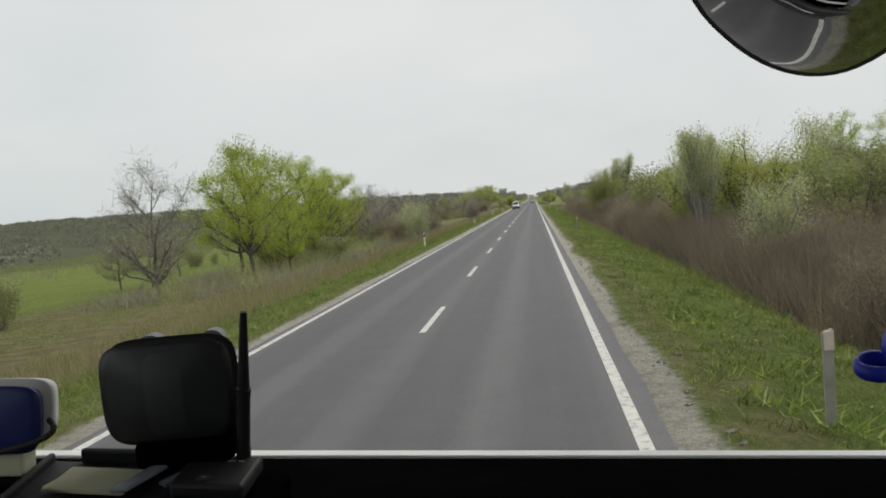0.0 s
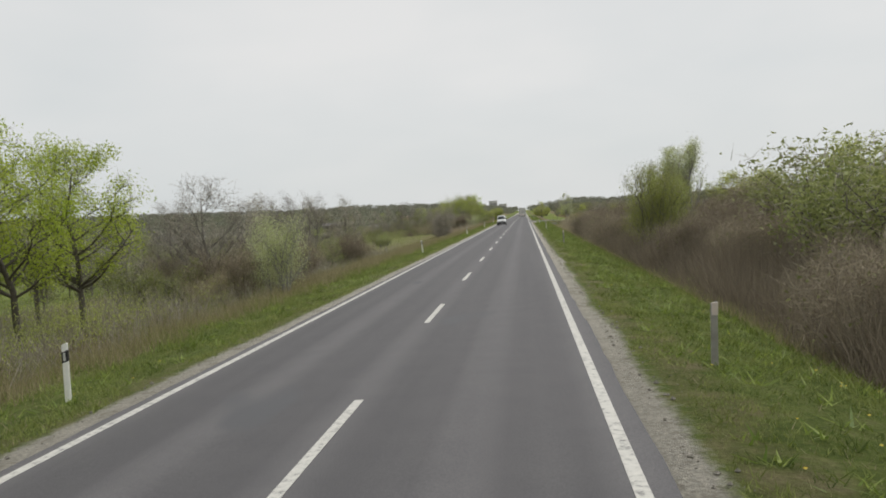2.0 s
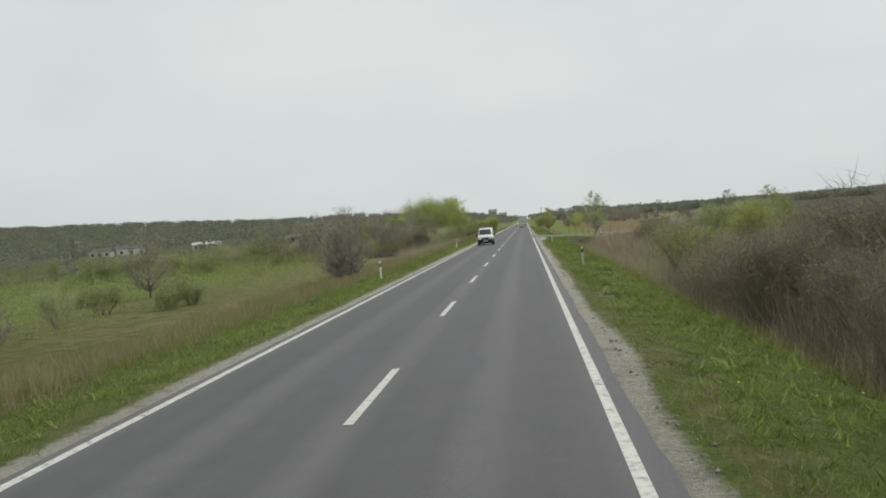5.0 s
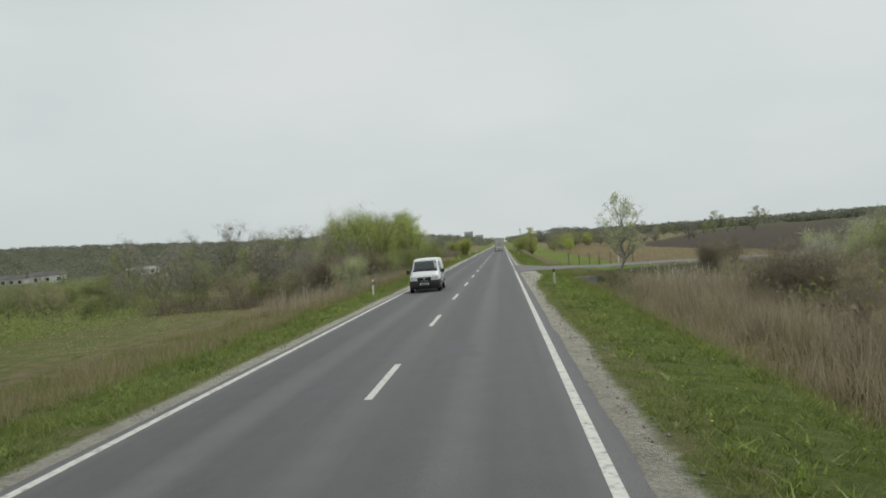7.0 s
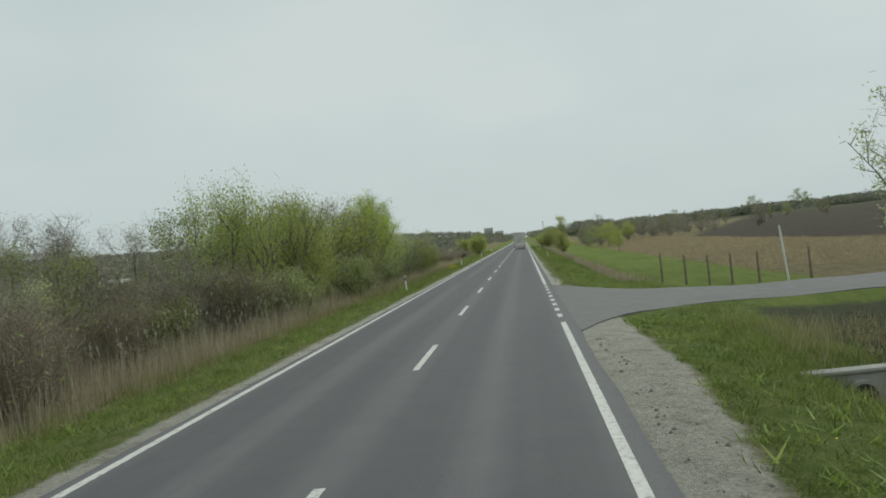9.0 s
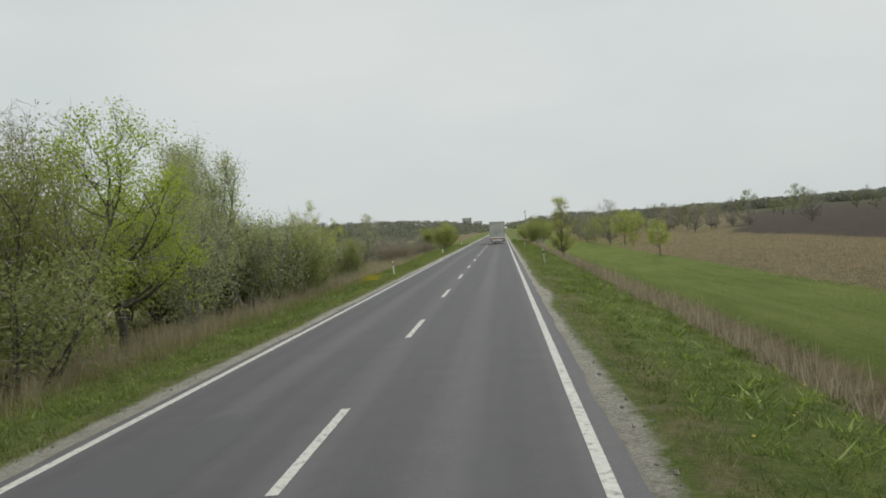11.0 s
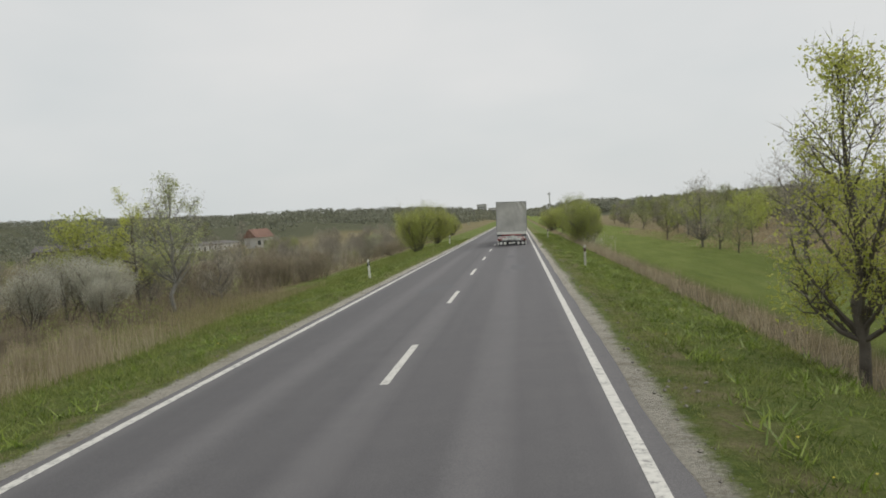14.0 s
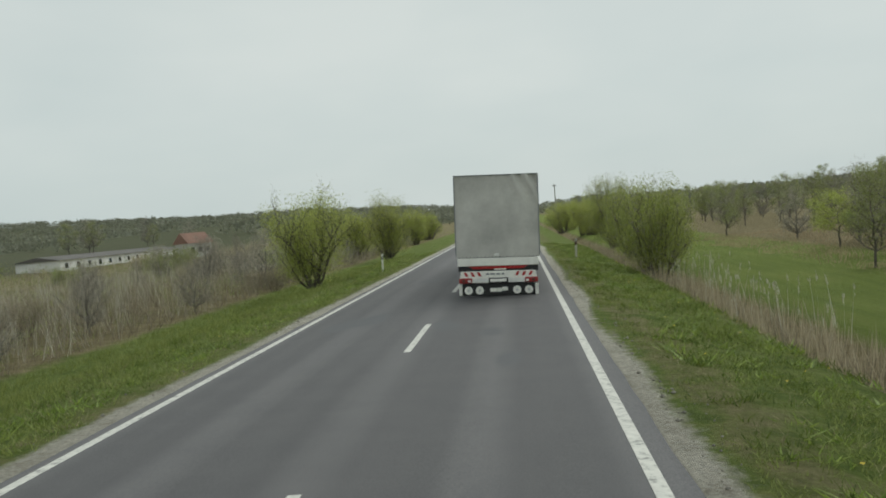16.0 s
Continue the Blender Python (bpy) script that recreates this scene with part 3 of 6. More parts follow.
def twigs_mesh(name, rng, tips, count, length, width, mat, up=0.5, scatter=0.15):
    c = tips[rng.integers(0, len(tips), count)] + rng.normal(0, scatter, (count, 3))
    d = rng.normal(0, 1, (count, 3)) + np.array([0, 0, up])
    d /= np.linalg.norm(d, axis=1)[:, None]
    w = np.cross(d, rng.normal(0, 1, (count, 3)))
    w /= np.linalg.norm(w, axis=1)[:, None]
    ln = length * rng.uniform(0.5, 1.3, (count, 1))
    q = np.stack([c - w * width, c + w * width, c + d * ln], axis=1)
    return quad_mesh(name, q, mat)


def make_tree(name, label, category, seed, height, spread, leaf, count, size, scatter, bark, stems=1, levels=3, kids=(7, 5, 4), first=0.3, twigs=0, up=0.25, droop=0.0, group="", twig_mat=None, twig_len=0.6, taper=0.0, dome=None):
    rng = rng_of(seed)
    segs, tips = crowned(rng, height, *dome) if dome else grow(rng, height * 0.8, spread, levels, stems, first, kids, up)
    top = tips[:, 2].max()
    k = height / max(top, 0.1)
    segs = [(a * k, b * k, ra, rb) for a, b, ra, rb in segs]
    tips = tips * k
    if taper:
        def slim(p):
            f = 1 + taper * (0.5 - p[2] / height)
            return np.array([p[0] * f, p[1] * f, p[2]])
        segs = [(slim(a), slim(b), ra, rb) for a, b, ra, rb in segs]
        tips = np.array([slim(p) for p in tips])
    if stems >= 5 or taper:
        low = tips[rng.random(len(tips)) < 0.5]
        tips = np.concatenate([tips, low * np.stack([np.full(len(low), 0.96), np.full(len(low), 0.96), rng.uniform(0.3, 0.8, len(low))], axis=1)])
    e = thing(name, pose(0, 0, -50), label, category, group)
    part("trunk", limbs_mesh("trunk", segs, bark), None, e)
    if twigs:
        part("branchwork", twigs_mesh("branchwork", rng, tips, twigs, twig_len, 0.005 if twig_mat else (0.007 if count else 0.011), twig_mat or M_TWIG), None, e)["kind"] = "stuff"
    if not count:
        TOP[e.name] = float(height * 1.02)
    if count:
        near = (np.linalg.norm(tips[:, None] - tips[None], axis=2) < 0.16 * height).sum(axis=1)
        crown = leaves_mesh("crown", rng, tips if dome else tips[near > np.percentile(near, 9)], count, size, scatter, leaf, droop)
        part("crown", crown, None, e)
        zs = np.zeros(len(crown.vertices) * 3, dtype=np.float32)
        crown.vertices.foreach_get("co", zs)
        TOP[e.name] = float(np.percentile(zs[2::3], 98.5))
    return e


PROTO, TOP = {}, {}


def kind_of(key, variants, **kw):
    PROTO[key] = [make_tree(seed=sum(map(ord, key)) * 7 + 31 * i, **kw) for i in range(variants)]


kind_of("green", 3, name="leafy_tree", label="roadside tree in bright yellow-green spring leaf", category="tree", height=8.0, spread=1, leaf=M_SPRING, count=15000, size=0.05, scatter=0.2, bark=M_BARK, twigs=900, group="green roadside trees", dome=(0.36, 0.38, 24, 8, 1.05, 0.6))
kind_of("bare", 3, name="bare_tree", label="leafless grey tree with fine upright twigs", category="tree", height=8.0, spread=1, leaf=M_OLIVE, count=0, size=0.04, scatter=0.2, bark=M_GREYBARK, twigs=2600, twig_len=0.7, group="bare roadside trees", dome=(0.2, 0.38, 24, 8, 1.2, 0.9))
kind_of("pale", 2, name="pale_tree", label="tall pale-leaved tree with thin whitish trunks", category="tree", height=8.0, spread=0.5, leaf=M_PALELEAF, count=14000, size=0.048, scatter=0.22, bark=M_PALEBARK, stems=3, kids=(10, 6, 4), first=0.22, twigs=500, up=0.85, group="pale roadside trees")
kind_of("aspen", 1, name="aspen_tree", label="slim pale-leaved tree with upright boughs on one whitish trunk", category="tree", height=6.5, spread=1, leaf=M_PALELEAF, count=5600, size=0.045, scatter=0.12, bark=M_PALEBARK, twigs=1500, twig_len=0.35, group="slim pale trees", dome=(0.36, 0.3, 28, 7, 0.66, 1.2))
kind_of("olive", 3, name="grove_tree", label="olive-grey grove tree just coming into leaf", category="tree", height=6.0, spread=1, leaf=M_OLIVE, count=4000, size=0.058, scatter=0.24, bark=M_BARK, twigs=1500, twig_len=0.45, group="grove trees", dome=(0.3, 0.40, 14, 6, 0.9, 0.6))
kind_of("willow", 3, name="willow_bush", label="dense many-stemmed willow bush in fresh leaf", category="bush", height=5.0, spread=1.0, leaf=M_WILLOW, count=26000, size=0.040, scatter=0.3, bark=M_BARK, stems=8, kids=(7, 5, 3), first=0.06, twigs=700, up=0.25, group="willow bushes")
kind_of("sallow", 2, name="willow_bush", label="dense many-stemmed sallow bush in dull green leaf", category="bush", height=5.0, spread=1.0, leaf=M_SALLOW, count=27000, size=0.038, scatter=0.32, bark=M_BARK, stems=8, kids=(7, 5, 3), first=0.06, twigs=1500, up=0.25, group="willow bushes")
kind_of("thicket", 2, name="willow_bush", label="willow bush in fresh leaf among others", category="bush", height=5.0, spread=0.95, leaf=M_WILLOW, count=10000, size=0.06, scatter=0.32, bark=M_BARK, stems=6, kids=(6, 4), first=0.08, twigs=700, up=0.3, group="willow bushes")
kind_of("silver", 2, name="pale_bush", label="pale grey-green bush on thin light stems", category="bush", height=5.0, spread=0.8, leaf=M_PALELEAF, count=8500, size=0.048, scatter=0.3, bark=M_PALEBARK, stems=5, kids=(7, 4), first=0.18, twigs=500, up=0.45, group="pale bushes")
kind_of("birch", 1, name="yellow_tree", label="slender young tree hung with yellow-green catkins", category="tree", height=6.2, spread=1, leaf=M_YELLOW, count=8500, size=0.042, scatter=0.17, bark=M_BARK, twigs=1100, droop=0.2, group="slender young trees", twig_len=0.4, dome=(0.24, 0.2, 30, 7, 0.7, 1.2, 0.3))
kind_of("young", 2, name="young_tree", label="small round-crowned field tree in thin leaf", category="tree", height=4.0, spread=1, leaf=M_WILLOW, count=5500, size=0.055, scatter=0.2, bark=M_BARK, twigs=500, twig_len=0.4, group="field trees", dome=(0.42, 0.40, 13, 6, 0.7, 0.45))
kind_of("blossom", 2, name="blossom_shrub", label="wild shrub covered in white blossom", category="shrub", height=4.0, spread=0.8, leaf=M_BLOSSOM, count=15000, size=0.036, scatter=0.28, bark=M_BARK, stems=4, kids=(7, 5, 4), first=0.25, twigs=1600, up=0.4, group="blossoming shrubs")
kind_of("shrub", 3, name="green_shrub", label="low roadside shrub in half-open green leaf", category="shrub", height=2.4, spread=1.0, leaf=M_OLIVE, count=3600, size=0.042, scatter=0.2, bark=M_BARK, stems=5, levels=3, kids=(4, 3), first=0.2, twigs=700, up=0.35, group="green shrubs", twig_len=0.24)
kind_of("brush", 3, name="brown_shrub", label="leafless purple-brown shrub of dense thin stems", category="shrub", height=2.3, spread=0.8, leaf=M_OLIVE, count=120, size=0.045, scatter=0.2, bark=M_BRUSH, stems=7, levels=3, kids=(3, 2), first=0.2, twigs=2300, up=0.7, group="brown shrubs", twig_mat=M_BRUSH, twig_len=0.55)
kind_of("open", 1, name="yellow_tree", label="tall open tree in sparse yellow-green leaf", category="tree", height=7.0, spread=1, leaf=M_YELLOW, count=5600, size=0.05, scatter=0.14, bark=M_BARK, twigs=500, twig_len=0.4, group="slender young trees", dome=(0.25, 0.36, 18, 6, 0.9, 0.4, 0.3))
kind_of("dead", 2, name="dry_shrub", label="tangled tan-grey shrub of last year's dead stems", category="shrub", height=2.3, spread=0.9, leaf=M_OLIVE, count=500, size=0.045, scatter=0.2, bark=M_TWIG, stems=7, levels=3, kids=(3, 2), first=0.15, twigs=1700, up=0.5, group="dry shrubs", twig_mat=M_REED, twig_len=0.5)
plant_rng = random.Random(11)
USED = set()


def plant(key, x, y, top, sink=0.0):
    """One plant of a kind at (x, y), with its crown's top at height top."""
    base = ground_z(x, y) - 0.04 - sink
    proto = PROTO[key][plant_rng.randrange(len(PROTO[key]))]
    full = TOP[proto.name]
    s = (top - base) / full
    w = s * plant_rng.uniform(1.0, 1.4) if key in ("shrub", "brush", "dead") else s * plant_rng.uniform(0.95, 1.15) * {"willow": 0.92, "sallow": 0.74}.get(key, 1.0)
    m = Matrix.Translation((x, y, base)) @ Matrix.Rotation(plant_rng.uniform(0, 6.28), 4, "Z") @ Matrix.Diagonal((w, w, s, 1))
    if proto.name not in USED:
        USED.add(proto.name)
        proto.matrix_basis = m
        return proto
    return copy_thing(proto, m @ Matrix.Diagonal((1 / proto.scale.x, 1 / proto.scale.y, 1 / proto.scale.z, 1)))


# the trees and bushes that stand out, one by one: kind, x, y, top
for row in [("bare", -20.3, 45.8, 7.6), ("green", -15.4, 49.2, 7.7), ("green", -18.6, 55.5, 7.6), ("green", -17.2, 61.8, 7.9), ("green", -17.2, 68.0, 7.5), ("green", -16.5, 72.6, 6.9), ("green", -16.2, 76.7, 6.7),
            ("green", -20.4, 65.0, 7.4), ("green", -20.0, 79.5, 6.6), ("green", -14.8, 55.0, 4.0), ("green", -15.6, 64.4, 3.6), ("thicket", -17.0, 58.5, 2.8), ("thicket", -18.5, 72.0, 2.4), ("bare", -16.4, 91.0, 6.2), ("bare", -19.8, 94.0, 5.0), ("silver", -9.5, 83.8, 3.2), ("silver", -11.0, 86.6, 2.6), ("bare", -16.6, 100.8, 5.2), ("bare", -20.4, 108.0, 5.3), ("bare", -24.8, 137.0, 6.8), ("bare", -27.4, 138.0, 6.9), ("bare", -30.5, 145.0, 7.0), ("bare", -21.6, 134.0, 6.4), ("bare", -19.9, 131.0, 6.1), ("bare", -18.2, 137.0, 6.0), ("bare", -25.0, 170.2, 4.2)]:
    plant(*row)
for row in [("silver", -20.0, 150.0, 0.9), ("shrub", -22.0, 158.0, 0.4), ("shrub", -19.5, 163.0, 0.5), ("bare", -39.0, 246.0, 6.4), ("bare", -36.0, 252.0, 5.8), ("bare", -31.0, 244.0, 6.2), ("bare", -27.5, 247.0, 7.2), ("bare", -25.0, 250.0, 6.4), ("bare", -22.0, 244.0, 5.6), ("olive", -33.0, 249.0, 4.6), ("olive", -29.0, 250.0, 4.8), ("olive", -43.0, 252.0, 4.6), ("olive", -24.0, 247.0, 4.8), ("silver", -14.8, 228.4, 2.7), ("brush", -12.5, 224.0, 1.8), ("bare", -15.0, 226.0, 3.6), ("bare", -13.5, 222.0, 3.2), ("brush", -14.0, 228.0, 2.2), ("bare", -17.0, 230.0, 4.0), ("olive", -15.5, 233.0, 3.6), ("brush", -12.0, 230.0, 1.8), ("brush", -13.0, 219.0, 1.5), ("silver", -8.3, 213.9, 2.2), ("bare", -17.5, 236.0, 5.8), ("sallow", -14.0, 247.4, 6.9), ("sallow", -12.2, 254.0, 6.3), ("sallow", -14.2, 262.0, 6.8), ("sallow", -12.0, 270.0, 6.1), ("olive", -15.5, 243.0, 5.6), ("olive", -13.0, 240.0, 4.4), ("bare", -15.0, 238.0, 5.2), ("olive", -17.5, 233.0, 4.4), ("bare", -19.0, 228.0, 4.6),
            ("bare", -14.2, 275.3, 8.3), ("silver", -11.6, 283.0, 4.8), ("sallow", -9.6, 295.4, 3.5), ("silver", -11.2, 291.0, 4.4), ("silver", -12.0, 293.5, 4.0), ("pale", -13.5, 290.0, 8.2), ("green", -11.5, 276.0, 7.6)]:
    plant(*row)
for row in [("silver", -13.0, 297.0, 3.2), ("silver", -14.5, 300.0, 3.6), ("silver", -12.0, 303.0, 2.6), ("olive", -16.0, 304.0, 4.4), ("bare", -15.5, 298.0, 5.8),
            ("bare", -18.0, 303.0, 5.5), ("silver", -17.0, 309.0, 3.4), ("olive", -13.5, 308.0, 3.4), ("shrub", -11.5, 306.0, 1.6), ("willow", -12.8, 313.0, 3.0),
            ("silver", -14.5, 317.0, 3.2), ("shrub", -11.4, 322.0, 1.6), ("brush", -11.5, 318.0, 1.0), ("brush", -12.0, 330.0, 0.2), ("brush", -11.2, 300.0, 1.1)]:
    plant(*row)
for row in [("open", -19.6, 341.0, 7.1), ("open", -20.4, 361.4, 5.6), ("young", -22.5, 359.0, 4.4), ("blossom", -17.4, 351.0, 1.9), ("blossom", -18.6, 347.5, 1.7), ("blossom", -20.0, 353.0, 2.1), ("blossom", -16.2, 349.0, 1.1), ("sallow", -10.2, 314.5, 2.6), ("silver", -16.2, 320.4, 4.4), ("aspen", -15.2, 354.5, 5.7), ("willow", -8.7, 402.6, 4.2), ("willow", -10.0, 437.8, 4.8), ("pale", -12.6, 286.0, 7.5),
            ("green", -36.0, 352.0, 6.4), ("olive", -147.0, 622.0, 12.0), ("bare", -142.5, 627.0, 13.5), ("olive", -138.5, 622.0, 12.0), ("bare", -128.0, 640.0, 13.0), ("olive", -122.0, 632.0, 9.5), ("bare", -96.0, 600.0, 9.0)]:
    plant(*row)
for row in [("willow", 13.2, 41.5, 4.1), ("willow", 12.0, 46.0, 4.3), ("pale", 11.7, 46.1, 4.9), ("pale", 10.2, 38.6, 4.7), ("pale", 10.9, 42.2, 4.5), ("silver", 25.2, 65.0, 6.2), ("sallow", 10.2, 93.2, 4.3), ("sallow", 11.4, 96.5, 3.9), ("pale", 14.3, 106.4, 6.4), ("pale", 12.6, 103.0, 5.4),
            ("young", 20.6, 91.7, 5.0), ("shrub", 12.5, 71.0, 3.0), ("silver", 10.2, 27.0, 2.2), ("aspen", 11.4, 220.6, 5.3), ("shrub", 10.1, 153.3, 1.9), ("willow", 14.8, 160.0, 2.3), ("silver", 15.4, 197.0, 0.9), ("blossom", 17.4, 198.5, 1.4), ("silver", 18.6, 200.0, 1.8), ("silver", 20.4, 197.5, 1.7), ("silver", 21.2, 201.5, 2.2), ("blossom", 22.8, 203.0, 2.3), ("silver", 24.6, 204.0, 2.6), ("silver", 27.0, 205.5, 2.9), ("sallow", 29.5, 203.0, 3.0)]:
    plant(*row)
for row in [("birch", 8.5, 330.4, 5.0), ("bare", 16.8, 358.1, 5.6), ("young", 17.4, 348.9, 3.4), ("young", 17.4, 343.0, 0.9), ("young", 15.3, 315.5, 2.1), ("bare", 15.6, 376.3, 4.6), ("olive", 15.5, 366.0, 1.9), ("olive", 15.6, 371.1, 2.1), ("olive", 16.0, 392.8, 2.8), ("young", 18.3, 391.0, 3.2),
            ("young", 27.1, 399.7, 3.4), ("young", 19.3, 405.1, 2.2), ("sallow", 9.9, 425.5, 4.4), ("sallow", 9.9, 402.1, 2.6), ("sallow", 9.5, 413.0, 3.3), ("sallow", 8.4, 396.4, 3.2), ("young", 18.5, 374.0, 2.9), ("olive", 178.0, 846.0, 15.0), ("bare", 184.0, 850.0, 13.0), ("olive", 212.0, 848.0, 16.5), ("olive", 219.0, 852.0, 13.5), ("bare", 262.0, 850.0, 12.0), ("olive", 120.0, 852.0, 11.0)]:
    plant(*row)


def grove(key, xa, xb, ya, yb, ta, tb, count):
    """Plants over a stretch; shrubs stand in loose groups of about four."""
    cx, cy = 0.0, 0.0
    for k in range(count):
        grouped = key in ("shrub", "brush", "dead", "silver", "thicket")
        if k % 4 == 0 or not grouped:
            cx, cy = plant_rng.uniform(xa, xb), plant_rng.uniform(ya, yb)
        x, y = cx, cy
        if grouped:
            x = min(xb, max(xa, cx + plant_rng.gauss(0, 1.3)))
            y = min(yb, max(ya, cy + plant_rng.gauss(0, 2.2)))
        plant(key, x, y, plant_rng.uniform(ta, tb))


# thickets and hedges, stretch by stretch: kind, x range, y range, top range, count
for key, xa, xb, ya, yb, ta, tb, count in [
        ("brush", 9.2, 14, -6, 44, 0.2, 0.9, 22), ("brush", 13, 20, -4, 44, 0.5, 1.3, 16), ("brush", 9.0, 14, 44, 148, 1.0, 1.7, 44), ("brush", 13, 20, 44, 150, 1.4, 2.4, 32), ("brush", 18, 30, 50, 140, 2.4, 3.4, 10),
        ("shrub", 14, 40, 15, 115, 2.2, 4.0, 46), ("shrub", 15, 42, 115, 182, 0.8, 2.2, 20), ("green", 27, 50, 30, 75, 5.5, 7.0, 9), ("silver", 26, 45, 28, 70, 5.5, 6.6, 5), ("young", 18, 30, 45, 130, 3.4, 4.6, 8),
        ("brush", 10.5, 18, 128, 200, -0.2, 0.6, 8), ("dead", 9.5, 18, 128, 205, -0.4, 0.6, 18), ("shrub", 10, 18, 140, 190, 0.2, 1.4, 14), ("silver", 14, 24, 190, 215, 0.6, 1.6, 4), ("shrub", 20, 46, 184, 225, 1.2, 2.7, 14), ("silver", 24, 46, 188, 222, 1.6, 3.0, 6), ("brush", 12, 24, 186, 224, 0.4, 1.2, 14)]:
    grove(key, xa, xb, ya, yb, ta, tb, count)
for key, xa, xb, ya, yb, ta, tb, count in [
        ("brush", -19, -12, 84, 120, 0.4, 1.4, 6), ("brush", -19, -12.5, 86, 102, 0.4, 1.4, 5), ("olive", -19, -12.5, 86, 130, 0.6, 1.8, 14), ("dead", -15, -11, 70, 88, 0.3, 1.2, 4), ("olive", -42, -20, 82, 140, 1.2, 3.0, 12), ("shrub", -21, -13, 52, 86, 0.2, 1.3, 14), ("shrub", -22, -14, 84, 125, 0.6, 1.8, 7), ("dead", -19, -12, 92, 128, 0.2, 1.1, 7), ("brush", -19, -12, 98, 125, 0.6, 1.8, 8), ("shrub", -40, -20, 90, 165, -0.2, 1.2, 10), ("bare", -30, -17, 131, 150, 0.8, 2.4, 5), ("shrub", -32, -16, 126, 172, -0.4, 0.7, 14), ("olive", -75, -45, 200, 300, 0.6, 2.0, 22), ("shrub", -34, -19, 30, 62, 0.4, 2.2, 6), ("olive", -34, -26, 50, 75, 2.4, 3.8, 3), ("bare", -30, -15, 92, 125, 2.8, 4.6, 12),
        ("dead", -24, -12.5, 217, 250, 0.2, 1.6, 22), ("brush", -24, -13, 218, 250, 0.2, 1.6, 12), ("dead", -60, -24, 236, 290, 0.0, 1.6, 26), ("brush", -60, -26, 238, 290, 0.0, 1.4, 10), ("shrub", -26, -13, 219, 250, 0.2, 1.6, 14), ("shrub", -60, -26, 238, 290, 0.0, 1.8, 26), ("bare", -34, -16, 226, 260, 2.4, 4.2, 10), ("bare", -10.6, -9.2, 165, 170, 3.6, 4.6, 3), ("bare", -12.0, -10, 168, 174, 2.2, 3.4, 2), ("olive", -150, -90, 380, 440, 1.5, 3.6, 12), ("shrub", -60, -24, 212, 242, -0.3, 1.2, 34), ("olive", -64, -30, 218, 250, 0.6, 2.2, 9), ("bare", -24, -12, 222, 246, 3.0, 4.4, 6), ("olive", -26, -13, 222, 248, 2.6, 4.0, 5), ("brush", -16, -10.5, 214, 248, 1.0, 2.4, 14), ("shrub", -14, -10.5, 232, 250, 1.2, 2.4, 5),
        ("thicket", -22, -14, 240, 300, 4.0, 6.2, 16), ("shrub", -14, -9.5, 240, 300, 1.2, 2.8, 18)]:
    grove(key, xa, xb, ya, yb, ta, tb, count)
for key, xa, xb, ya, yb, ta, tb, count in [
        ("shrub", -20, -12.5, 296, 321, 0.4, 1.8, 14), ("silver", -20, -12, 298, 317, 2.0, 3.6, 11), ("brush", -20, -10.5, 300, 320, 0.4, 1.4, 8), ("brush", -20, -13, 324, 350, -0.5, 0.3, 8), ("dead", -19, -11.5, 322, 352, -0.5, 0.2, 10), ("brush", -24, -11.5, 330, 470, 0.0, 1.1, 22), ("bare", -30, -13.5, 350, 480, 1.2, 3.2, 44), ("silver", -26, -14, 350, 430, 1.0, 2.4, 6),
        ("thicket", -16, -9, 450, 540, 2.6, 4.4, 12), ("thicket", 9, 13, 435, 540, 2.2, 4.0, 12), ("olive", 22, 50, 400, 500, 2.8, 4.4, 28), ("bare", 20, 52, 395, 500, 2.8, 4.8, 20), ("bare", 20, 60, 385, 470, 3.4, 5.2, 12), ("olive", 60, 120, 420, 620, 3.4, 4.8, 12),
        ("olive", 17, 30, 390, 450, 2.2, 4.0, 7), ("shrub", -60, -24, 300, 470, 0.5, 2.0, 14), ("bare", -64, -26, 400, 490, 0.6, 2.6, 18), ("shrub", -74, -30, 420, 505, 0.0, 1.3, 10), ("dead", -70, -26, 400, 500, -0.2, 1.0, 20)]:
    grove(key, xa, xb, ya, yb, ta, tb, count)
for protos in PROTO.values():
    for e in protos:
        if e.name not in USED:
            for o in list(e.children_recursive) + [e]:
                bpy.data.objects.remove(o)


# ---- grasses ----
def clamp01(v):
    return min(1.25, max(0.0, v))


def blades(name, label, spots, low, high, width, mat, lean=0.35, per=4, spread=0.06, seed=1):
    """Blades in tufts over spots (n, 3): kind stuff."""
    rng = rng_of(seed)
    p = np.repeat(np.asarray(spots, dtype=np.float64), per, axis=0)
    n = len(p)
    p[:, :2] += rng.normal(0, spread, (n, 2))
    ang = rng.uniform(0, 2 * math.pi, n)
    w = np.stack([np.cos(ang), np.sin(ang), np.zeros(n)], axis=1) * width * rng.uniform(0.6, 1.4, (n, 1))
    h = rng.uniform(low, high, n) * np.repeat([0.5 + 0.5 * clamp01(0.9 + 1.5 * noise.noise((q[0] * 0.55, q[1] * 0.3, seed))) for q in spots], per)
    tip = np.stack([rng.normal(0, lean, n) * h, rng.normal(0, lean, n) * h, h], axis=1)
    ob = new(name, quad_mesh(name, np.stack([p - w, p + w, p + tip], axis=1), mat))
    return tagged(ob, label, "grass", kind="stuff")


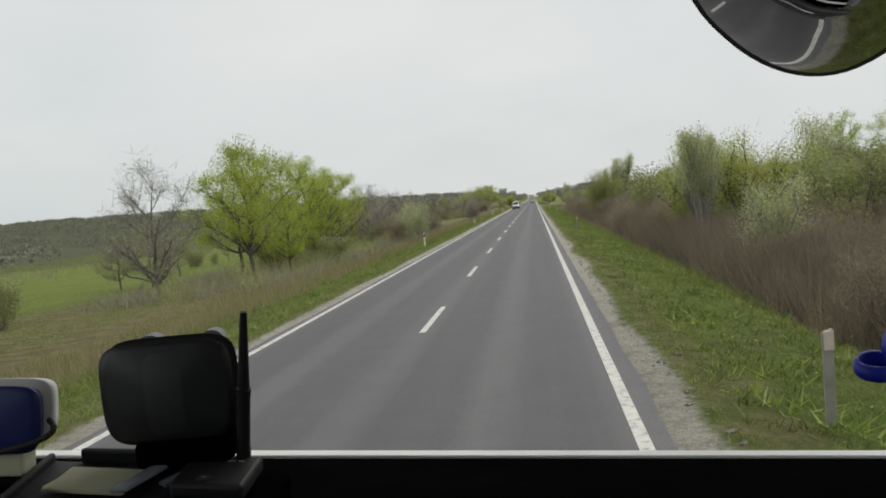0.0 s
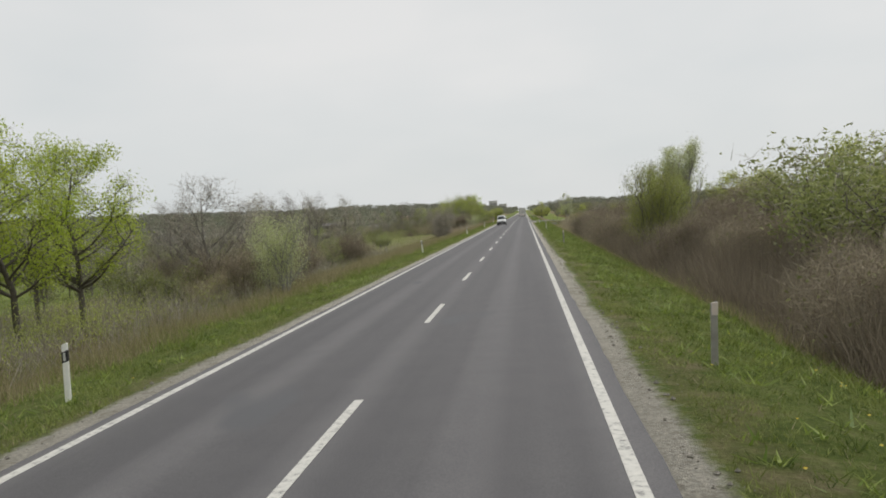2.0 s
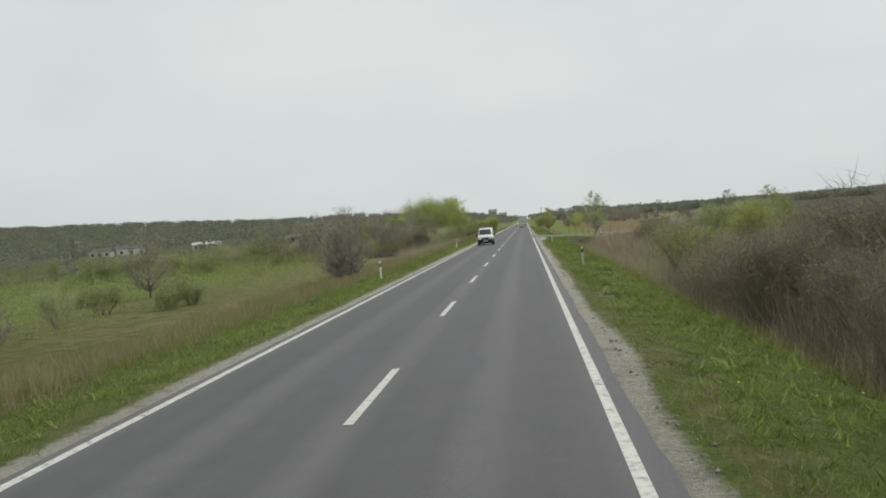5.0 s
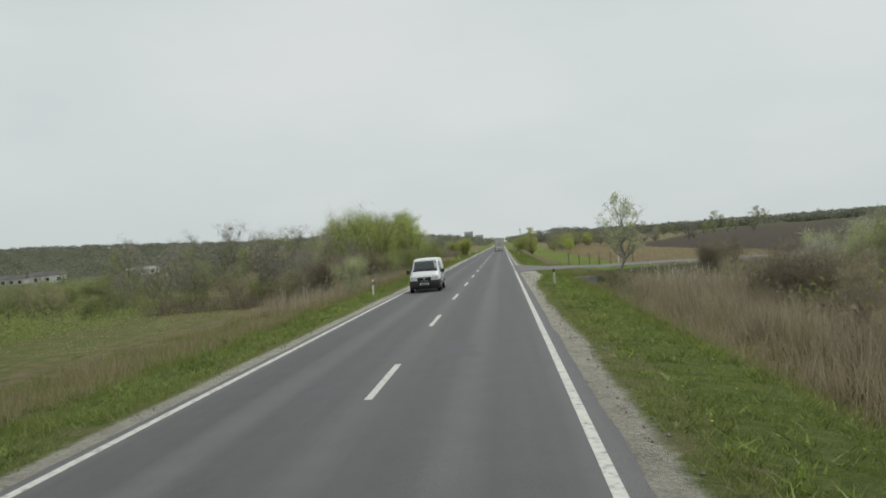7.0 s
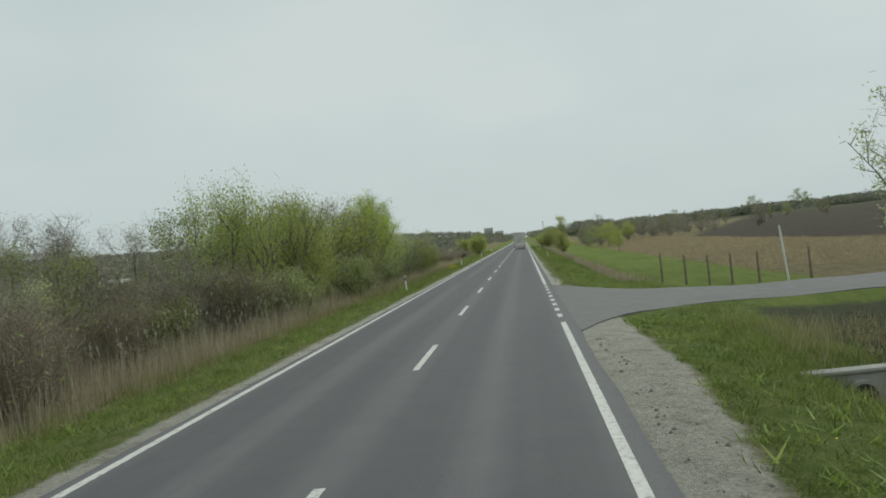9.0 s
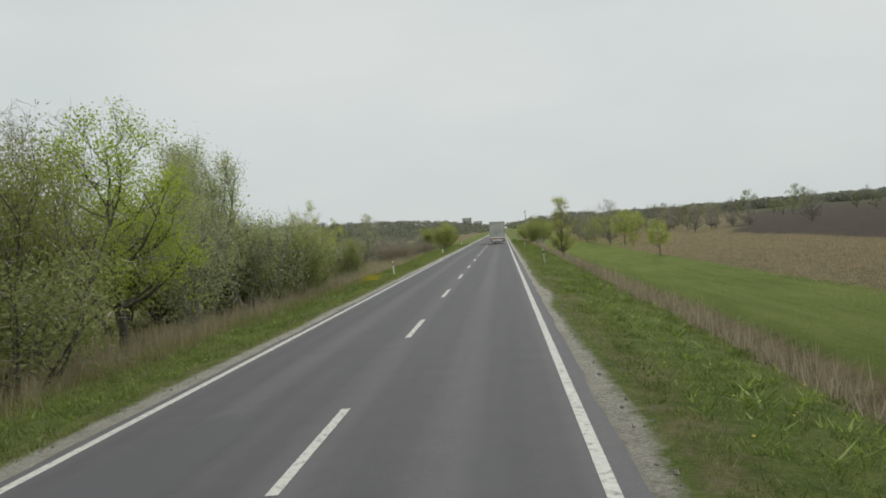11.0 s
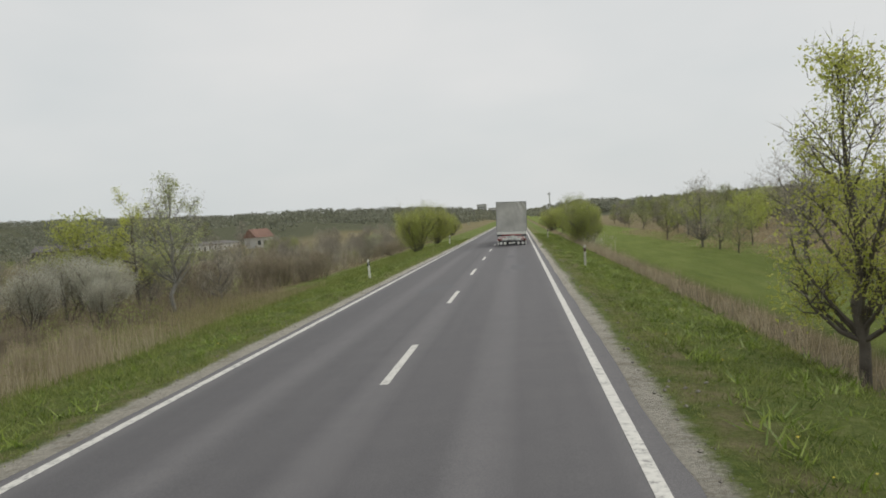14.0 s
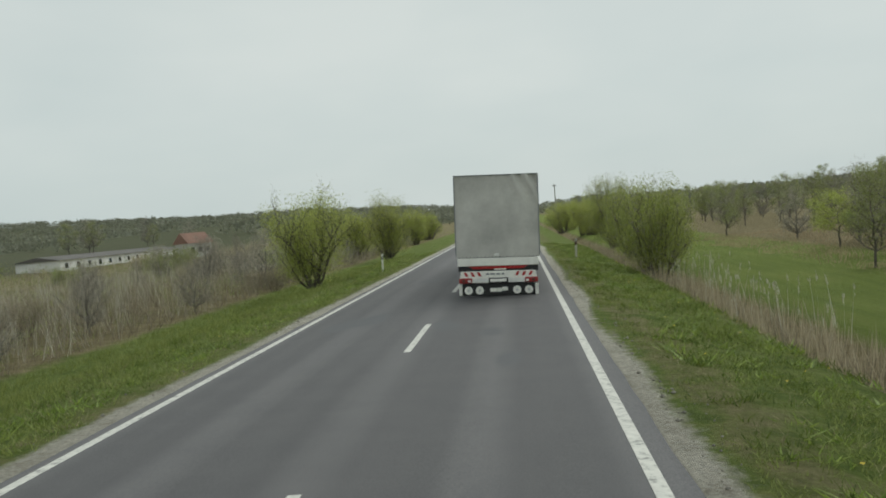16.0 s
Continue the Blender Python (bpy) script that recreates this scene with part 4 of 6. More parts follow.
def spots_in(seed, xa, xb, ya, yb, count, clump=0.0, keep=None):
    rng = random.Random(seed)
    out = []
    while len(out) < count:
        x, y = rng.uniform(xa, xb), rng.uniform(ya, yb)
        if clump and noise.noise((x * 0.9, y * 0.35, seed)) < clump * rng.uniform(-1, 1):
            continue
        if keep and not keep(x, y):
            continue
        out.append((x, y, ground_z(x, y) - 0.02))
    return out


def off_gravel(x, y):
    return cover(x, y)[4] < 0.35


def off_side_road(x, y):
    return off_gravel(x, y) and abs(y - side_axis(x)) > 3.4 + 7.8 * math.exp(-(x - 3.8) / 2.3)


blades("verge_grass", "short green grass of the road verge", spots_in(1, 4.25, 7.7, -8, 425, 62000, 0.25, off_side_road), 0.03, 0.13, 0.008, M_GRASS, 0.7, 5, 0.06, 1)
blades("verge_grass", "short green grass of the road verge", spots_in(2, -7.2, -3.95, 2, 425, 42000, 0.25, off_gravel), 0.04, 0.16, 0.009, M_GRASS, 0.7, 5, 0.06, 2)
blades("verge_weeds", "scattered broad weeds in the verge", spots_in(3, 4.5, 8.0, 0, 425, 6000, 0.9, off_side_road), 0.05, 0.18, 0.010, M_WEED, 0.8, 17, 0.10, 3)
blades("verge_weeds", "scattered broad weeds in the verge", spots_in(4, -7.8, -4.4, 0, 425, 4500, 0.9), 0.05, 0.2, 0.010, M_WEED, 0.8, 17, 0.10, 4)
blades("verge_weeds", "leafy bright weed rosettes in the verge", spots_in(50, 4.7, 7.6, 0, 425, 2600, 1.1, off_side_road), 0.07, 0.2, 0.020, M_ROSETTE, 1.1, 11, 0.09, 50)
blades("verge_weeds", "leafy bright weed rosettes in the verge", spots_in(51, -7.2, -4.5, 0, 425, 1800, 1.1), 0.07, 0.2, 0.020, M_ROSETTE, 1.1, 11, 0.09, 51)
blades("verge_straw", "dead pale stalks among the verge grass", spots_in(15, 4.5, 8.0, -8, 425, 7500, 0.6, off_side_road), 0.04, 0.15, 0.006, M_STRAW, 0.9, 4, 0.07, 15)
blades("verge_straw", "dead pale stalks among the verge grass", spots_in(16, -7.6, -4.2, 2, 425, 9500, 0.6), 0.05, 0.2, 0.006, M_STRAW, 0.9, 4, 0.07, 16)
blades("dry_grass", "tall dry straw-coloured grass", spots_in(5, -12.5, -6.6, 5, 300, 21000, 0.4), 0.2, 0.7, 0.010, M_STRAW, 0.3, 4, 0.10, 5)
blades("dry_grass", "tall dry straw-coloured grass", spots_in(53, -11.0, -7.6, 86, 136, 3600, 0.5), 0.3, 0.8, 0.010, M_STRAW, 0.3, 5, 0.10, 53)
blades("flower_clump", "clump of bright yellow flowers in the dry grass", spots_in(54, -7.0, -6.0, 300.4, 303.0, 30), 0.32, 0.6, 0.016, M_DANDELION, 0.45, 6, 0.12, 54)
blades("dry_grass", "tall dry straw-coloured grass", spots_in(6, -14, -9.2, 300, 362, 4600, 0.6), 0.2, 0.6, 0.010, M_STRAW, 0.3, 4, 0.10, 6)
blades("dry_grass", "tall dry straw-coloured grass", spots_in(7, 7.6, 12.0, 60, 226, 10000, 0.7, off_side_road), 0.2, 0.6, 0.010, M_STRAW, 0.3, 4, 0.10, 7)
blades("dry_grass", "tall tan grass over the low slope", spots_in(45, 8.6, 24, 124, 166, 5200, 0.6), 0.35, 1.1, 0.011, M_REED, 0.22, 5, 0.14, 45)
blades("dry_grass", "tall tan grass over the low slope", spots_in(52, 8.6, 11.6, 166, 204, 1700, 0.6), 0.35, 1.1, 0.011, M_REED, 0.22, 5, 0.14, 52)
blades("ditch_reeds", "dry brown reeds along the ditch", spots_in(8, 7.5, 9.3, 246, 425, 1900, 2.2), 0.3, 0.95, 0.010, M_REED, 0.2, 4, 0.10, 8)
blades("ditch_reeds", "dry brown reeds along the ditch", spots_in(9, 9.6, 14.0, 192, 207, 1300, 0.7, off_side_road), 0.6, 1.4, 0.010, M_REED, 0.12, 4, 0.10, 9)
blades("ditch_reeds", "dry brown reeds along the ditch", spots_in(10, -13.0, -7.8, 206, 250, 2300, 0.9), 0.6, 1.6, 0.012, M_REED, 0.12, 4, 0.12, 10)
blades("ditch_reeds", "dry brown reeds along the ditch", spots_in(28, -13.0, -8.0, 252, 340, 3600, 0.8), 0.4, 1.3, 0.010, M_REED, 0.16, 4, 0.10, 28)
blades("ditch_reeds", "dark broken reed stubble in the ditch", spots_in(46, 7.5, 9.2, 246, 425, 1900, 2.0), 0.2, 0.75, 0.011, M_BRUSH, 0.3, 4, 0.12, 46)
blades("ditch_reeds", "taller dry reeds with pale plumes", spots_in(17, 7.8, 9.4, 364, 398, 420, 0.9), 0.4, 1.1, 0.009, M_REED, 0.14, 4, 0.12, 17)

def plumes(name, label, spots, low, high, mat, seed):
    """Feathery reed heads on thin stems: kind stuff."""
    rng = rng_of(seed)
    qs = []
    for x, y, z in spots:
        h = rng.uniform(low, high)
        a = rng.uniform(0, math.pi)
        d = np.array([math.cos(a), math.sin(a), 0])
        b = np.array([x, y, z])
        top = b + np.array([*(rng.normal(0, 0.12, 2) * h), h])
        qs.append([b - 0.009 * d, b + 0.009 * d, top])
        for k in range(7):
            c = top + np.array([*rng.normal(0, 0.012, 2), -0.22 * rng.random()])
            e = rng.normal(0, 1, 3)
            e = 0.014 * e / np.linalg.norm(e)
            qs.append([c - e, c + e, c + np.array([*rng.normal(0, 0.02, 2), 0.11])])
    return tagged(new(name, quad_mesh(name, qs, mat)), label, "reeds", kind="stuff")


plumes("reed_plumes", "pale feathery reed heads above the ditch", spots_in(61, 8.2, 9.8, 378, 402, 130, 1.0), 0.8, 1.5, M_PLUME, 61)
plumes("reed_plumes", "pale feathery reed heads by the side road", spots_in(63, 9.6, 14.0, 192, 207, 110, 0.7), 0.9, 1.6, M_PLUME, 63)
plumes("reed_plumes", "pale feathery reed heads beyond the verge", spots_in(62, -11.0, -8.2, 200, 250, 300, 1.0), 0.9, 2.0, M_PLUME, 62)
blades("rough_grass", "uneven taller green grass behind the verge", spots_in(18, -13.5, -6.2, 5, 330, 21000, 0.4), 0.12, 0.42, 0.010, M_GRASS, 0.5, 5, 0.10, 18)
blades("rough_grass", "uneven taller green grass behind the verge", spots_in(19, -12.0, -6.5, 330, 430, 8500, 0.6), 0.08, 0.3, 0.010, M_GRASS, 0.5, 5, 0.10, 19)
blades("rough_grass", "uneven taller green grass towards the ditch", spots_in(20, 6.8, 9.6, 20, 226, 6000, 0.7, off_side_road), 0.1, 0.35, 0.010, M_GRASS, 0.5, 5, 0.10, 20)
blades("rough_grass", "uneven green grass round the side road's mouth", spots_in(27, 6.6, 8.8, 196, 256, 3400, 0.5, off_side_road), 0.06, 0.26, 0.010, M_GRASS, 0.6, 5, 0.10, 27)
blades("field_straw", "strip of dead brown stalks in the field", spots_in(12, 15.5, 33, 250, 430, 17000, 0.2), 0.10, 0.42, 0.011, M_FIELDSTRAW, 0.45, 4, 0.35, 12)

blades("brush_thicket", "dense leafless brown thicket along the road", spots_in(21, 8.5, 13.5, -6, 150, 11500, 0.3), 0.9, 2.3, 0.008, M_BRUSH, 0.34, 10, 0.3, 21)
blades("brush_thicket", "dense leafless brown thicket on the slope", spots_in(22, 13.5, 26, -6, 154, 3400, 0.6), 0.8, 1.9, 0.014, M_BRUSH, 0.4, 6, 0.35, 22)
blades("brush_thicket", "low brown brush beyond the ditch", spots_in(23, 9.4, 22, 132, 208, 5000, 0.5), 0.3, 1.3, 0.016, M_BRUSH, 0.45, 6, 0.25, 23)
blades("brush_thicket", "low brown brush beyond the verge", spots_in(24, -26, -11.5, 217, 250, 2400, 0.7), 0.4, 1.5, 0.016, M_BRUSH, 0.45, 6, 0.25, 24)
blades("brush_thicket", "low brown brush beyond the verge", spots_in(25, -30, -12.8, 325, 470, 4600, 0.8), 0.3, 1.4, 0.012, M_BRUSH, 0.45, 6, 0.25, 25)
blades("sapling_thicket", "dense thin grey saplings beyond the verge", spots_in(52, -46, -13.2, 368, 490, 2400, 0.8), 1.0, 3.0, 0.013, M_TWIG, 0.22, 4, 0.35, 52)
blades("brush_thicket", "low brown brush beyond the verge", spots_in(26, -22, -10.5, 40, 130, 2600, 0.6), 0.4, 1.6, 0.014, M_TWIG, 0.45, 6, 0.25, 26)



def low_bushes(name, label, spots, low, high, mat, seed, per=26, leaf=0.12):
    """Low tangled bushes of many loose leaves, too many to count: kind stuff."""
    rng = rng_of(seed)
    qs = []
    for x, y, z in spots:
        h = rng.uniform(low, high)
        u = rng.normal(0, 0.5, (per, 3)) * np.array([h * 0.75, h * 0.75, h * 0.5]) + np.array([x, y, z + h * 0.42])
        u[:, 2] = np.maximum(u[:, 2], z)
        a = rng.normal(0, 1, (per, 3))
        b = np.cross(a, rng.normal(0, 1, (per, 3)))
        a *= leaf * (0.6 + 0.5 * h) / np.linalg.norm(a, axis=1)[:, None]
        b *= 0.6 * leaf * (0.6 + 0.5 * h) / np.linalg.norm(b, axis=1)[:, None]
        qs.append(np.stack([u - a, u - b, u + a * 0.9 + b * 0.4], axis=1))
    return tagged(new(name, quad_mesh(name, np.concatenate(qs), mat)), label, "scrub", kind="stuff")


def short_of_farm(x, y):
    return not (x < -45 and y > 512)


low_bushes("field_scrub", "tangled olive scrub over the low fields", spots_in(31, -190, -48, 150, 560, 3800, 0.9, short_of_farm), 0.5, 1.9, M_OLIVE, 31)
def beyond_hedge_line(x, y):
    """The scrub that closes the meadow along a slanting line, thinning away from it."""
    off = y - (217 - 1.2 * (x + 20))
    return 0 < off < 34 + 20 * noise.noise((x * 0.05, 0, 4))


low_bushes("hedge_scrub", "olive hedge scrub closing the meadow", spots_in(47, -150, -19, 216, 420, 1100, 0.5, beyond_hedge_line), 0.8, 2.6, M_OLIVE, 47, 46, 0.075)
low_bushes("hedge_scrub", "leafless brown hedge scrub closing the meadow", spots_in(48, -150, -19, 216, 420, 900, 0.5, beyond_hedge_line), 0.8, 2.3, M_BRUSH, 48, 46, 0.075)
low_bushes("hedge_scrub", "tan dead growth in the meadow's hedge", spots_in(49, -150, -16, 214, 420, 900, 0.5, beyond_hedge_line), 0.6, 1.9, M_REED, 49, 40, 0.065)
low_bushes("field_scrub", "tangled olive scrub over the near field", spots_in(41, -48, -14, 110, 560, 1300, 0.9, short_of_farm), 0.4, 1.5, M_OLIVE, 41, 75, 0.055)
low_bushes("field_scrub", "tangled brown scrub over the low fields", spots_in(32, -110, -22, 100, 560, 1700, 0.9, short_of_farm), 0.5, 1.7, M_BRUSH, 32, 40, 0.08)
low_bushes("field_scrub", "dark olive hedge growth across the field", spots_in(43, -58, -22, 185, 290, 620, 0.9), 0.9, 2.2, M_OLIVE, 43, 60, 0.08)
low_bushes("slope_scrub", "tangled olive scrub on the slope", spots_in(33, 13, 60, 5, 200, 3400, 0.9), 0.5, 1.8, M_OLIVE, 33)
low_bushes("slope_scrub", "yellow-green scrub on the slope", spots_in(40, 14, 50, 5, 190, 1500, 0.9), 0.5, 1.8, M_WILLOW, 40, 40, 0.08)
low_bushes("slope_scrub", "tangled brown scrub on the slope", spots_in(34, 11, 60, 5, 205, 1300, 0.9), 0.5, 1.6, M_BRUSH, 34)
low_bushes("roadside_scrub", "low green growth between verge and trees", spots_in(35, -20, -9.5, 25, 130, 800, 0.9), 0.3, 1.3, M_OLIVE, 35, 60, 0.036)
low_bushes("roadside_scrub", "bright green undergrowth beneath the trees", spots_in(39, -19, -12, 40, 82, 170, 0.9), 0.6, 2.0, M_WILLOW, 39, 120, 0.036)
low_bushes("roadside_scrub", "low green growth between verge and bushes", spots_in(36, -16, -9.5, 250, 345, 260, 0.9), 0.3, 1.4, M_OLIVE, 36, 70, 0.045)
low_bushes("roadside_scrub", "low brown growth between verge and bushes", spots_in(42, -18, -10.5, 216, 250, 300, 0.9), 0.3, 1.3, M_BRUSH, 42, 70, 0.045)
low_bushes("roadside_scrub", "low olive growth beyond the verge", spots_in(37, -24, -12.6, 330, 470, 420, 0.9), 0.3, 1.0, M_OLIVE, 37, 60, 0.035)
low_bushes("roadside_scrub", "dark brown-green growth in the hollow by the side road", spots_in(44, 8.8, 24, 190, 226, 900, 0.9, off_side_road), 0.15, 0.6, M_HOLLOW, 44, 46, 0.05)
low_bushes("roadside_scrub", "low green growth at the thicket's foot", spots_in(38, 8.0, 11.5, 0, 205, 700, 0.9), 0.2, 0.8, M_OLIVE, 38, 40, 0.05)

# loose stones and dandelions by the road
sr = rng_of(55)
sv, sf = [], []
for k in range(5500):
    side = 1 if sr.random() < 0.72 else -1
    x = side * (3.9 + abs(sr.normal(0, 0.28)) + (0.05 if side > 0 else 0))
    y = sr.uniform(-5, 400)
    if side > 0 and 222 < y < 246:
        continue
    s = 0.010 + 0.032 * sr.random() ** 4
    c = np.array([x, y, ground_z(x, y) + s * 0.4])
    o = len(sv)
    for dx, dy, dz in ((1, 0, 0), (0, 1, 0), (-1, 0, 0), (0, -1, 0), (0, 0, 0.8), (0, 0, -0.8)):
        sv.append(c + s * np.array([dx, dy, dz]) * sr.uniform(0.7, 1.3, 3))
    for a, b in ((0, 1), (1, 2), (2, 3), (3, 0)):
        sf += [(o + a, o + b, o + 4), (o + b, o + a, o + 5)]
tagged(new("loose_stones", mesh_of("loose_stones", sv, sf, M_STONE)), "loose grey stones on the shoulder", "stones", kind="stuff")
dq = []
for x, y, z in spots_in(56, 4.9, 7.6, 0, 420, 420, 0.9, off_side_road) + spots_in(57, -7.4, -4.6, 0, 420, 300, 0.9):
    c = np.array([x, y, z + sr.uniform(0.06, 0.16)])
    r = sr.uniform(0.015, 0.028)
    dq.append([c + r * np.array(q) for q in ((1, 0, 0.2), (0, 1, 0.2), (-1, 0, 0.1), (0, -1, -0.2))])
tagged(new("dandelions", quad_mesh("dandelions", dq, M_DANDELION)), "yellow dandelion heads in the verge", "flowers", kind="stuff")

# ---- distant woods ----
wr = rng_of(77)
clumps = []
while len(clumps) < 6400:
    x, y = wr.uniform(-1500, 1500), wr.uniform(150, 2000)
    d = abs(x)
    if d < 45 and y < 700 or d < 12:
        continue
    lim = 170 if x < 0 else 230
    if 0 < x < 420 and y < 835:
        continue
    if y < 620 and d < lim:
        if x > 0 or d < 75 or y < 235 or wr.random() > 0.4 or not short_of_farm(x, y):
            continue
        clumps.append((x, y, ground_z(x, y), wr.uniform(2.0, 4.6)))
        continue
    if wr.random() > (0.1 + 0.9 * smoothstep(300, 650, math.hypot(d, max(0, y - 300)))) * (0.75 + noise.noise((x * 0.006, y * 0.006, 1))):
        continue
    clumps.append((x, y, ground_z(x, y), wr.uniform(4.0, 9.0) * (1.0 if x < 0 or y > 900 else 0.42)))
for k in range(420):
    x, y = wr.uniform(30, 460), wr.uniform(838, 872)
    if noise.noise((x * 0.02, 3.0, 2.0)) > -0.25:
        clumps.append((x, y, ground_z(x, y), wr.uniform(4.0, 8.5)))
qs = []
for x, y, z, h in clumps:
    n = 64
    u = wr.normal(0, 1, (n, 3))
    u /= np.linalg.norm(u, axis=1)[:, None]
    c = u * np.array([h * 0.95, h * 0.95, h * 0.48]) * wr.uniform(0.55, 1.05, (n, 1)) + np.array([x, y, z + h * 0.5])
    a = wr.normal(0, 1, (n, 3))
    b = np.cross(a, wr.normal(0, 1, (n, 3)))
    a *= h * 0.14 / np.linalg.norm(a, axis=1)[:, None]
    b *= h * 0.14 / np.linalg.norm(b, axis=1)[:, None]
    qs.append(np.stack([c - a, c - b, c + a * 0.9 + b * 0.5], axis=1))
tagged(new("distant_woods", quad_mesh("distant_woods", np.concatenate(qs), M_FARWOOD)), "woodland and scrub on low far hills, haze put into its colour", "woods", kind="stuff")


# ---- roadside posts ----
def delineator(m, face, band_mat, label, reflector, high=0.2):
    """A flat roadside post with a slanted band, its top cut at the same slant."""
    e = thing("delineator_post", m, label, "road post", "delineator posts")
    bm = bmesh.new()
    box(0, 0, 0.42, 0.11, 0.055, 1.05, 0.018, bm)
    for vtx in bm.verts:
        if vtx.co.z > 0.9:
            vtx.co.z += 0.35 * vtx.co.x
    part("post", bm, face, e)
    if high:
        band = box(0, 0, 0.72, 0.116, 0.061, high, 0.012)
        for vtx in band.verts:
            vtx.co.z += 0.35 * vtx.co.x
        part("slanted_band", band, band_mat, e, "faded brown band" if band_mat is M_RUSTBAND else "black band")
        part("reflector", box(0, -0.034, 0.72, 0.045, 0.012, 0.14, 0.004), reflector, e, "faded red reflector" if reflector is M_DARKRED else "white reflector")
    else:
        plate = box(0.005, -0.03, 0.84, 0.10, 0.02, 0.2, 0.006)
        part("reflector", plate, reflector, e, "pale pink bleached reflector plate")
    return e


post_r = random.Random(5)
WORN, BANDED = "grey weathered delineator post with a bleached reflector plate", "off-white delineator post with a faded brown band"
right_worn, right_banded, left_post = None, None, None
for k in range(9):
    for side in (1, -1):
        x = 5.35 if side > 0 else -5.5
        y = (7.5 + 49.55 * k) if side > 0 else (7.4 + 49.85 * k)
        if side > 0 and k in (5,):
            continue
        m = pose(x, y, ground_z(x, y) + 0.06, post_r.uniform(-3, 3), post_r.uniform(-3, 3), 0)
        if side > 0 and k < 3:
            right_worn = copy_thing(right_worn, m) if right_worn else delineator(m, M_POSTGREY, M_RUSTBAND, WORN, M_BLEACHED, 0)
        elif side > 0:
            right_banded = copy_thing(right_banded, m) if right_banded else delineator(m, M_POSTPALE, M_RUSTBAND, BANDED, M_DARKRED)
        else:
            left_post = copy_thing(left_post, m) if left_post else delineator(m, M_CREAM, M_BLACK, "white plastic delineator post with a slanted black band", M_ALU)

# fence stakes and a sign pole by the side road
stake_pole = thing("marker_pole", pose(13.8, 239.5, ground_z(13.8, 239.5), 0, -4, 0), "thin white leaning marker pole", "pole")
part("pole", rod((0, 0, -0.2), (0, 0, 2.6), 0.05, 0.045, 10), M_WHITE, stake_pole)
stake = None
for x, y in ((10.4, 244.6), (11.4, 244.0), (12.3, 243.2), (13.4, 242.6), (9.4, 245.6), (15.5, 241.8)):
    m = pose(x, y, ground_z(x, y), 3, -2, 20)
    if stake is None:
        stake = thing("fence_stake", m, "weathered wooden stake in the grass", "stake", "field stakes")
        part("stake", rod((0, 0, -0.2), (0, 0, 1.5), 0.06, 0.05, 8), M_WOOD, stake)
    else:
        stake = copy_thing(stake, m)

# culvert under the side road
culvert = thing("culvert", pose(8.15, 217.2, ground_z(8.15, 217.2) - 0.15, 0, 0, 4), "concrete culvert head with a round pipe mouth", "culvert")
bm = bmesh.new()
box(0, 0.5, 0.2, 1.9, 0.25, 0.9, 0.05, bm)
part("headwall", bm, M_CONCRETE, culvert)
part("pipe", rod((0, 0.6, 0.22), (0, 0.2, 0.22), 0.3, 0.3, 20), M_CONCRETE, culvert)
# The pipe is solid; a black disc on its end gives the inner shade.
part("pipe_mouth", rod((0, 0.22, 0.22), (0, 0.19, 0.22), 0.24, 0.24, 20), M_BLACK, culvert, "black disc standing for the shade inside the pipe")
part("coping", box(0.05, 0.48, 0.665, 2.0, 0.34, 0.07, 0.02), M_CONCRETE, culvert)

# power pole far down the road
pole = thing("utility_pole", pose(11.3, 544, ground_z(11.3, 544)), "grey concrete utility pole with a crossarm", "pole")
part("shaft", rod((0, 0, -0.5), (0, 0, 9.0), 0.17, 0.11, 12), M_CONCRETE, pole)
part("crossarm", box(0, 0, 8.6, 0.9, 0.1, 0.12, 0.01), M_STEEL, pole)
for x in (-0.4, 0, 0.4):
    part("insulator", rod((x, 0, 8.66), (x, 0, 8.95), 0.05, 0.03, 8), M_WHITE, pole)


# ---- far buildings ----
def gabled(name, m, w, d, h, roof_h, wall_mat, roof_mat, label, windows):
    e = thing(name, m, label, "building")
    bm = bmesh.new()
    box(0, 0, h / 2 - 0.5, w, d, h + 1.0, 0, bm)
    part("wall", bm, wall_mat, e)
    v = [(-w / 2 - 0.4, -d / 2 - 0.4, h), (w / 2 + 0.4, -d / 2 - 0.4, h), (w / 2 + 0.4, d / 2 + 0.4, h), (-w / 2 - 0.4, d / 2 + 0.4, h), (-w / 2 - 0.4, 0, h + roof_h), (w / 2 + 0.4, 0, h + roof_h)]
    part("roof", mesh_of("roof", v, [(0, 1, 5, 4), (2, 3, 4, 5), (0, 4, 3), (1, 2, 5), (3, 2, 1, 0)], roof_mat), None, e)
    for k in range(windows):
        x = -w / 2 + w * (k + 0.5) / windows
        part("window", box(x, -d / 2 - 0.01, h * 0.55, min(1.2, w / windows * 0.5), 0.08, min(1.2, h * 0.4), 0.02), M_GLASSDARK, e)
    return e


gabled("farmhouse", pose(-70, 538, ground_z(-70, 538) - 0.3, 0, 0, 58), 6, 5, 3.3, 2.4, M_PLASTER, M_ROOFRED, "small farmhouse with a red clay roof", 3)
gabled("long_barn", pose(-84, 527, ground_z(-84, 527) - 0.5, 0, 0, 94), 60, 8, 2.3, 0.8, M_LIMEWASH, M_DARKROOF, "long low white farm building with a dark roof", 13)
gabled("shed", pose(-103, 500, ground_z(-103, 500), 0, 0, 10), 16, 7, 2.8, 1.4, M_WOOD, M_DARKROOF, "low dark shed beside the farm", 3)
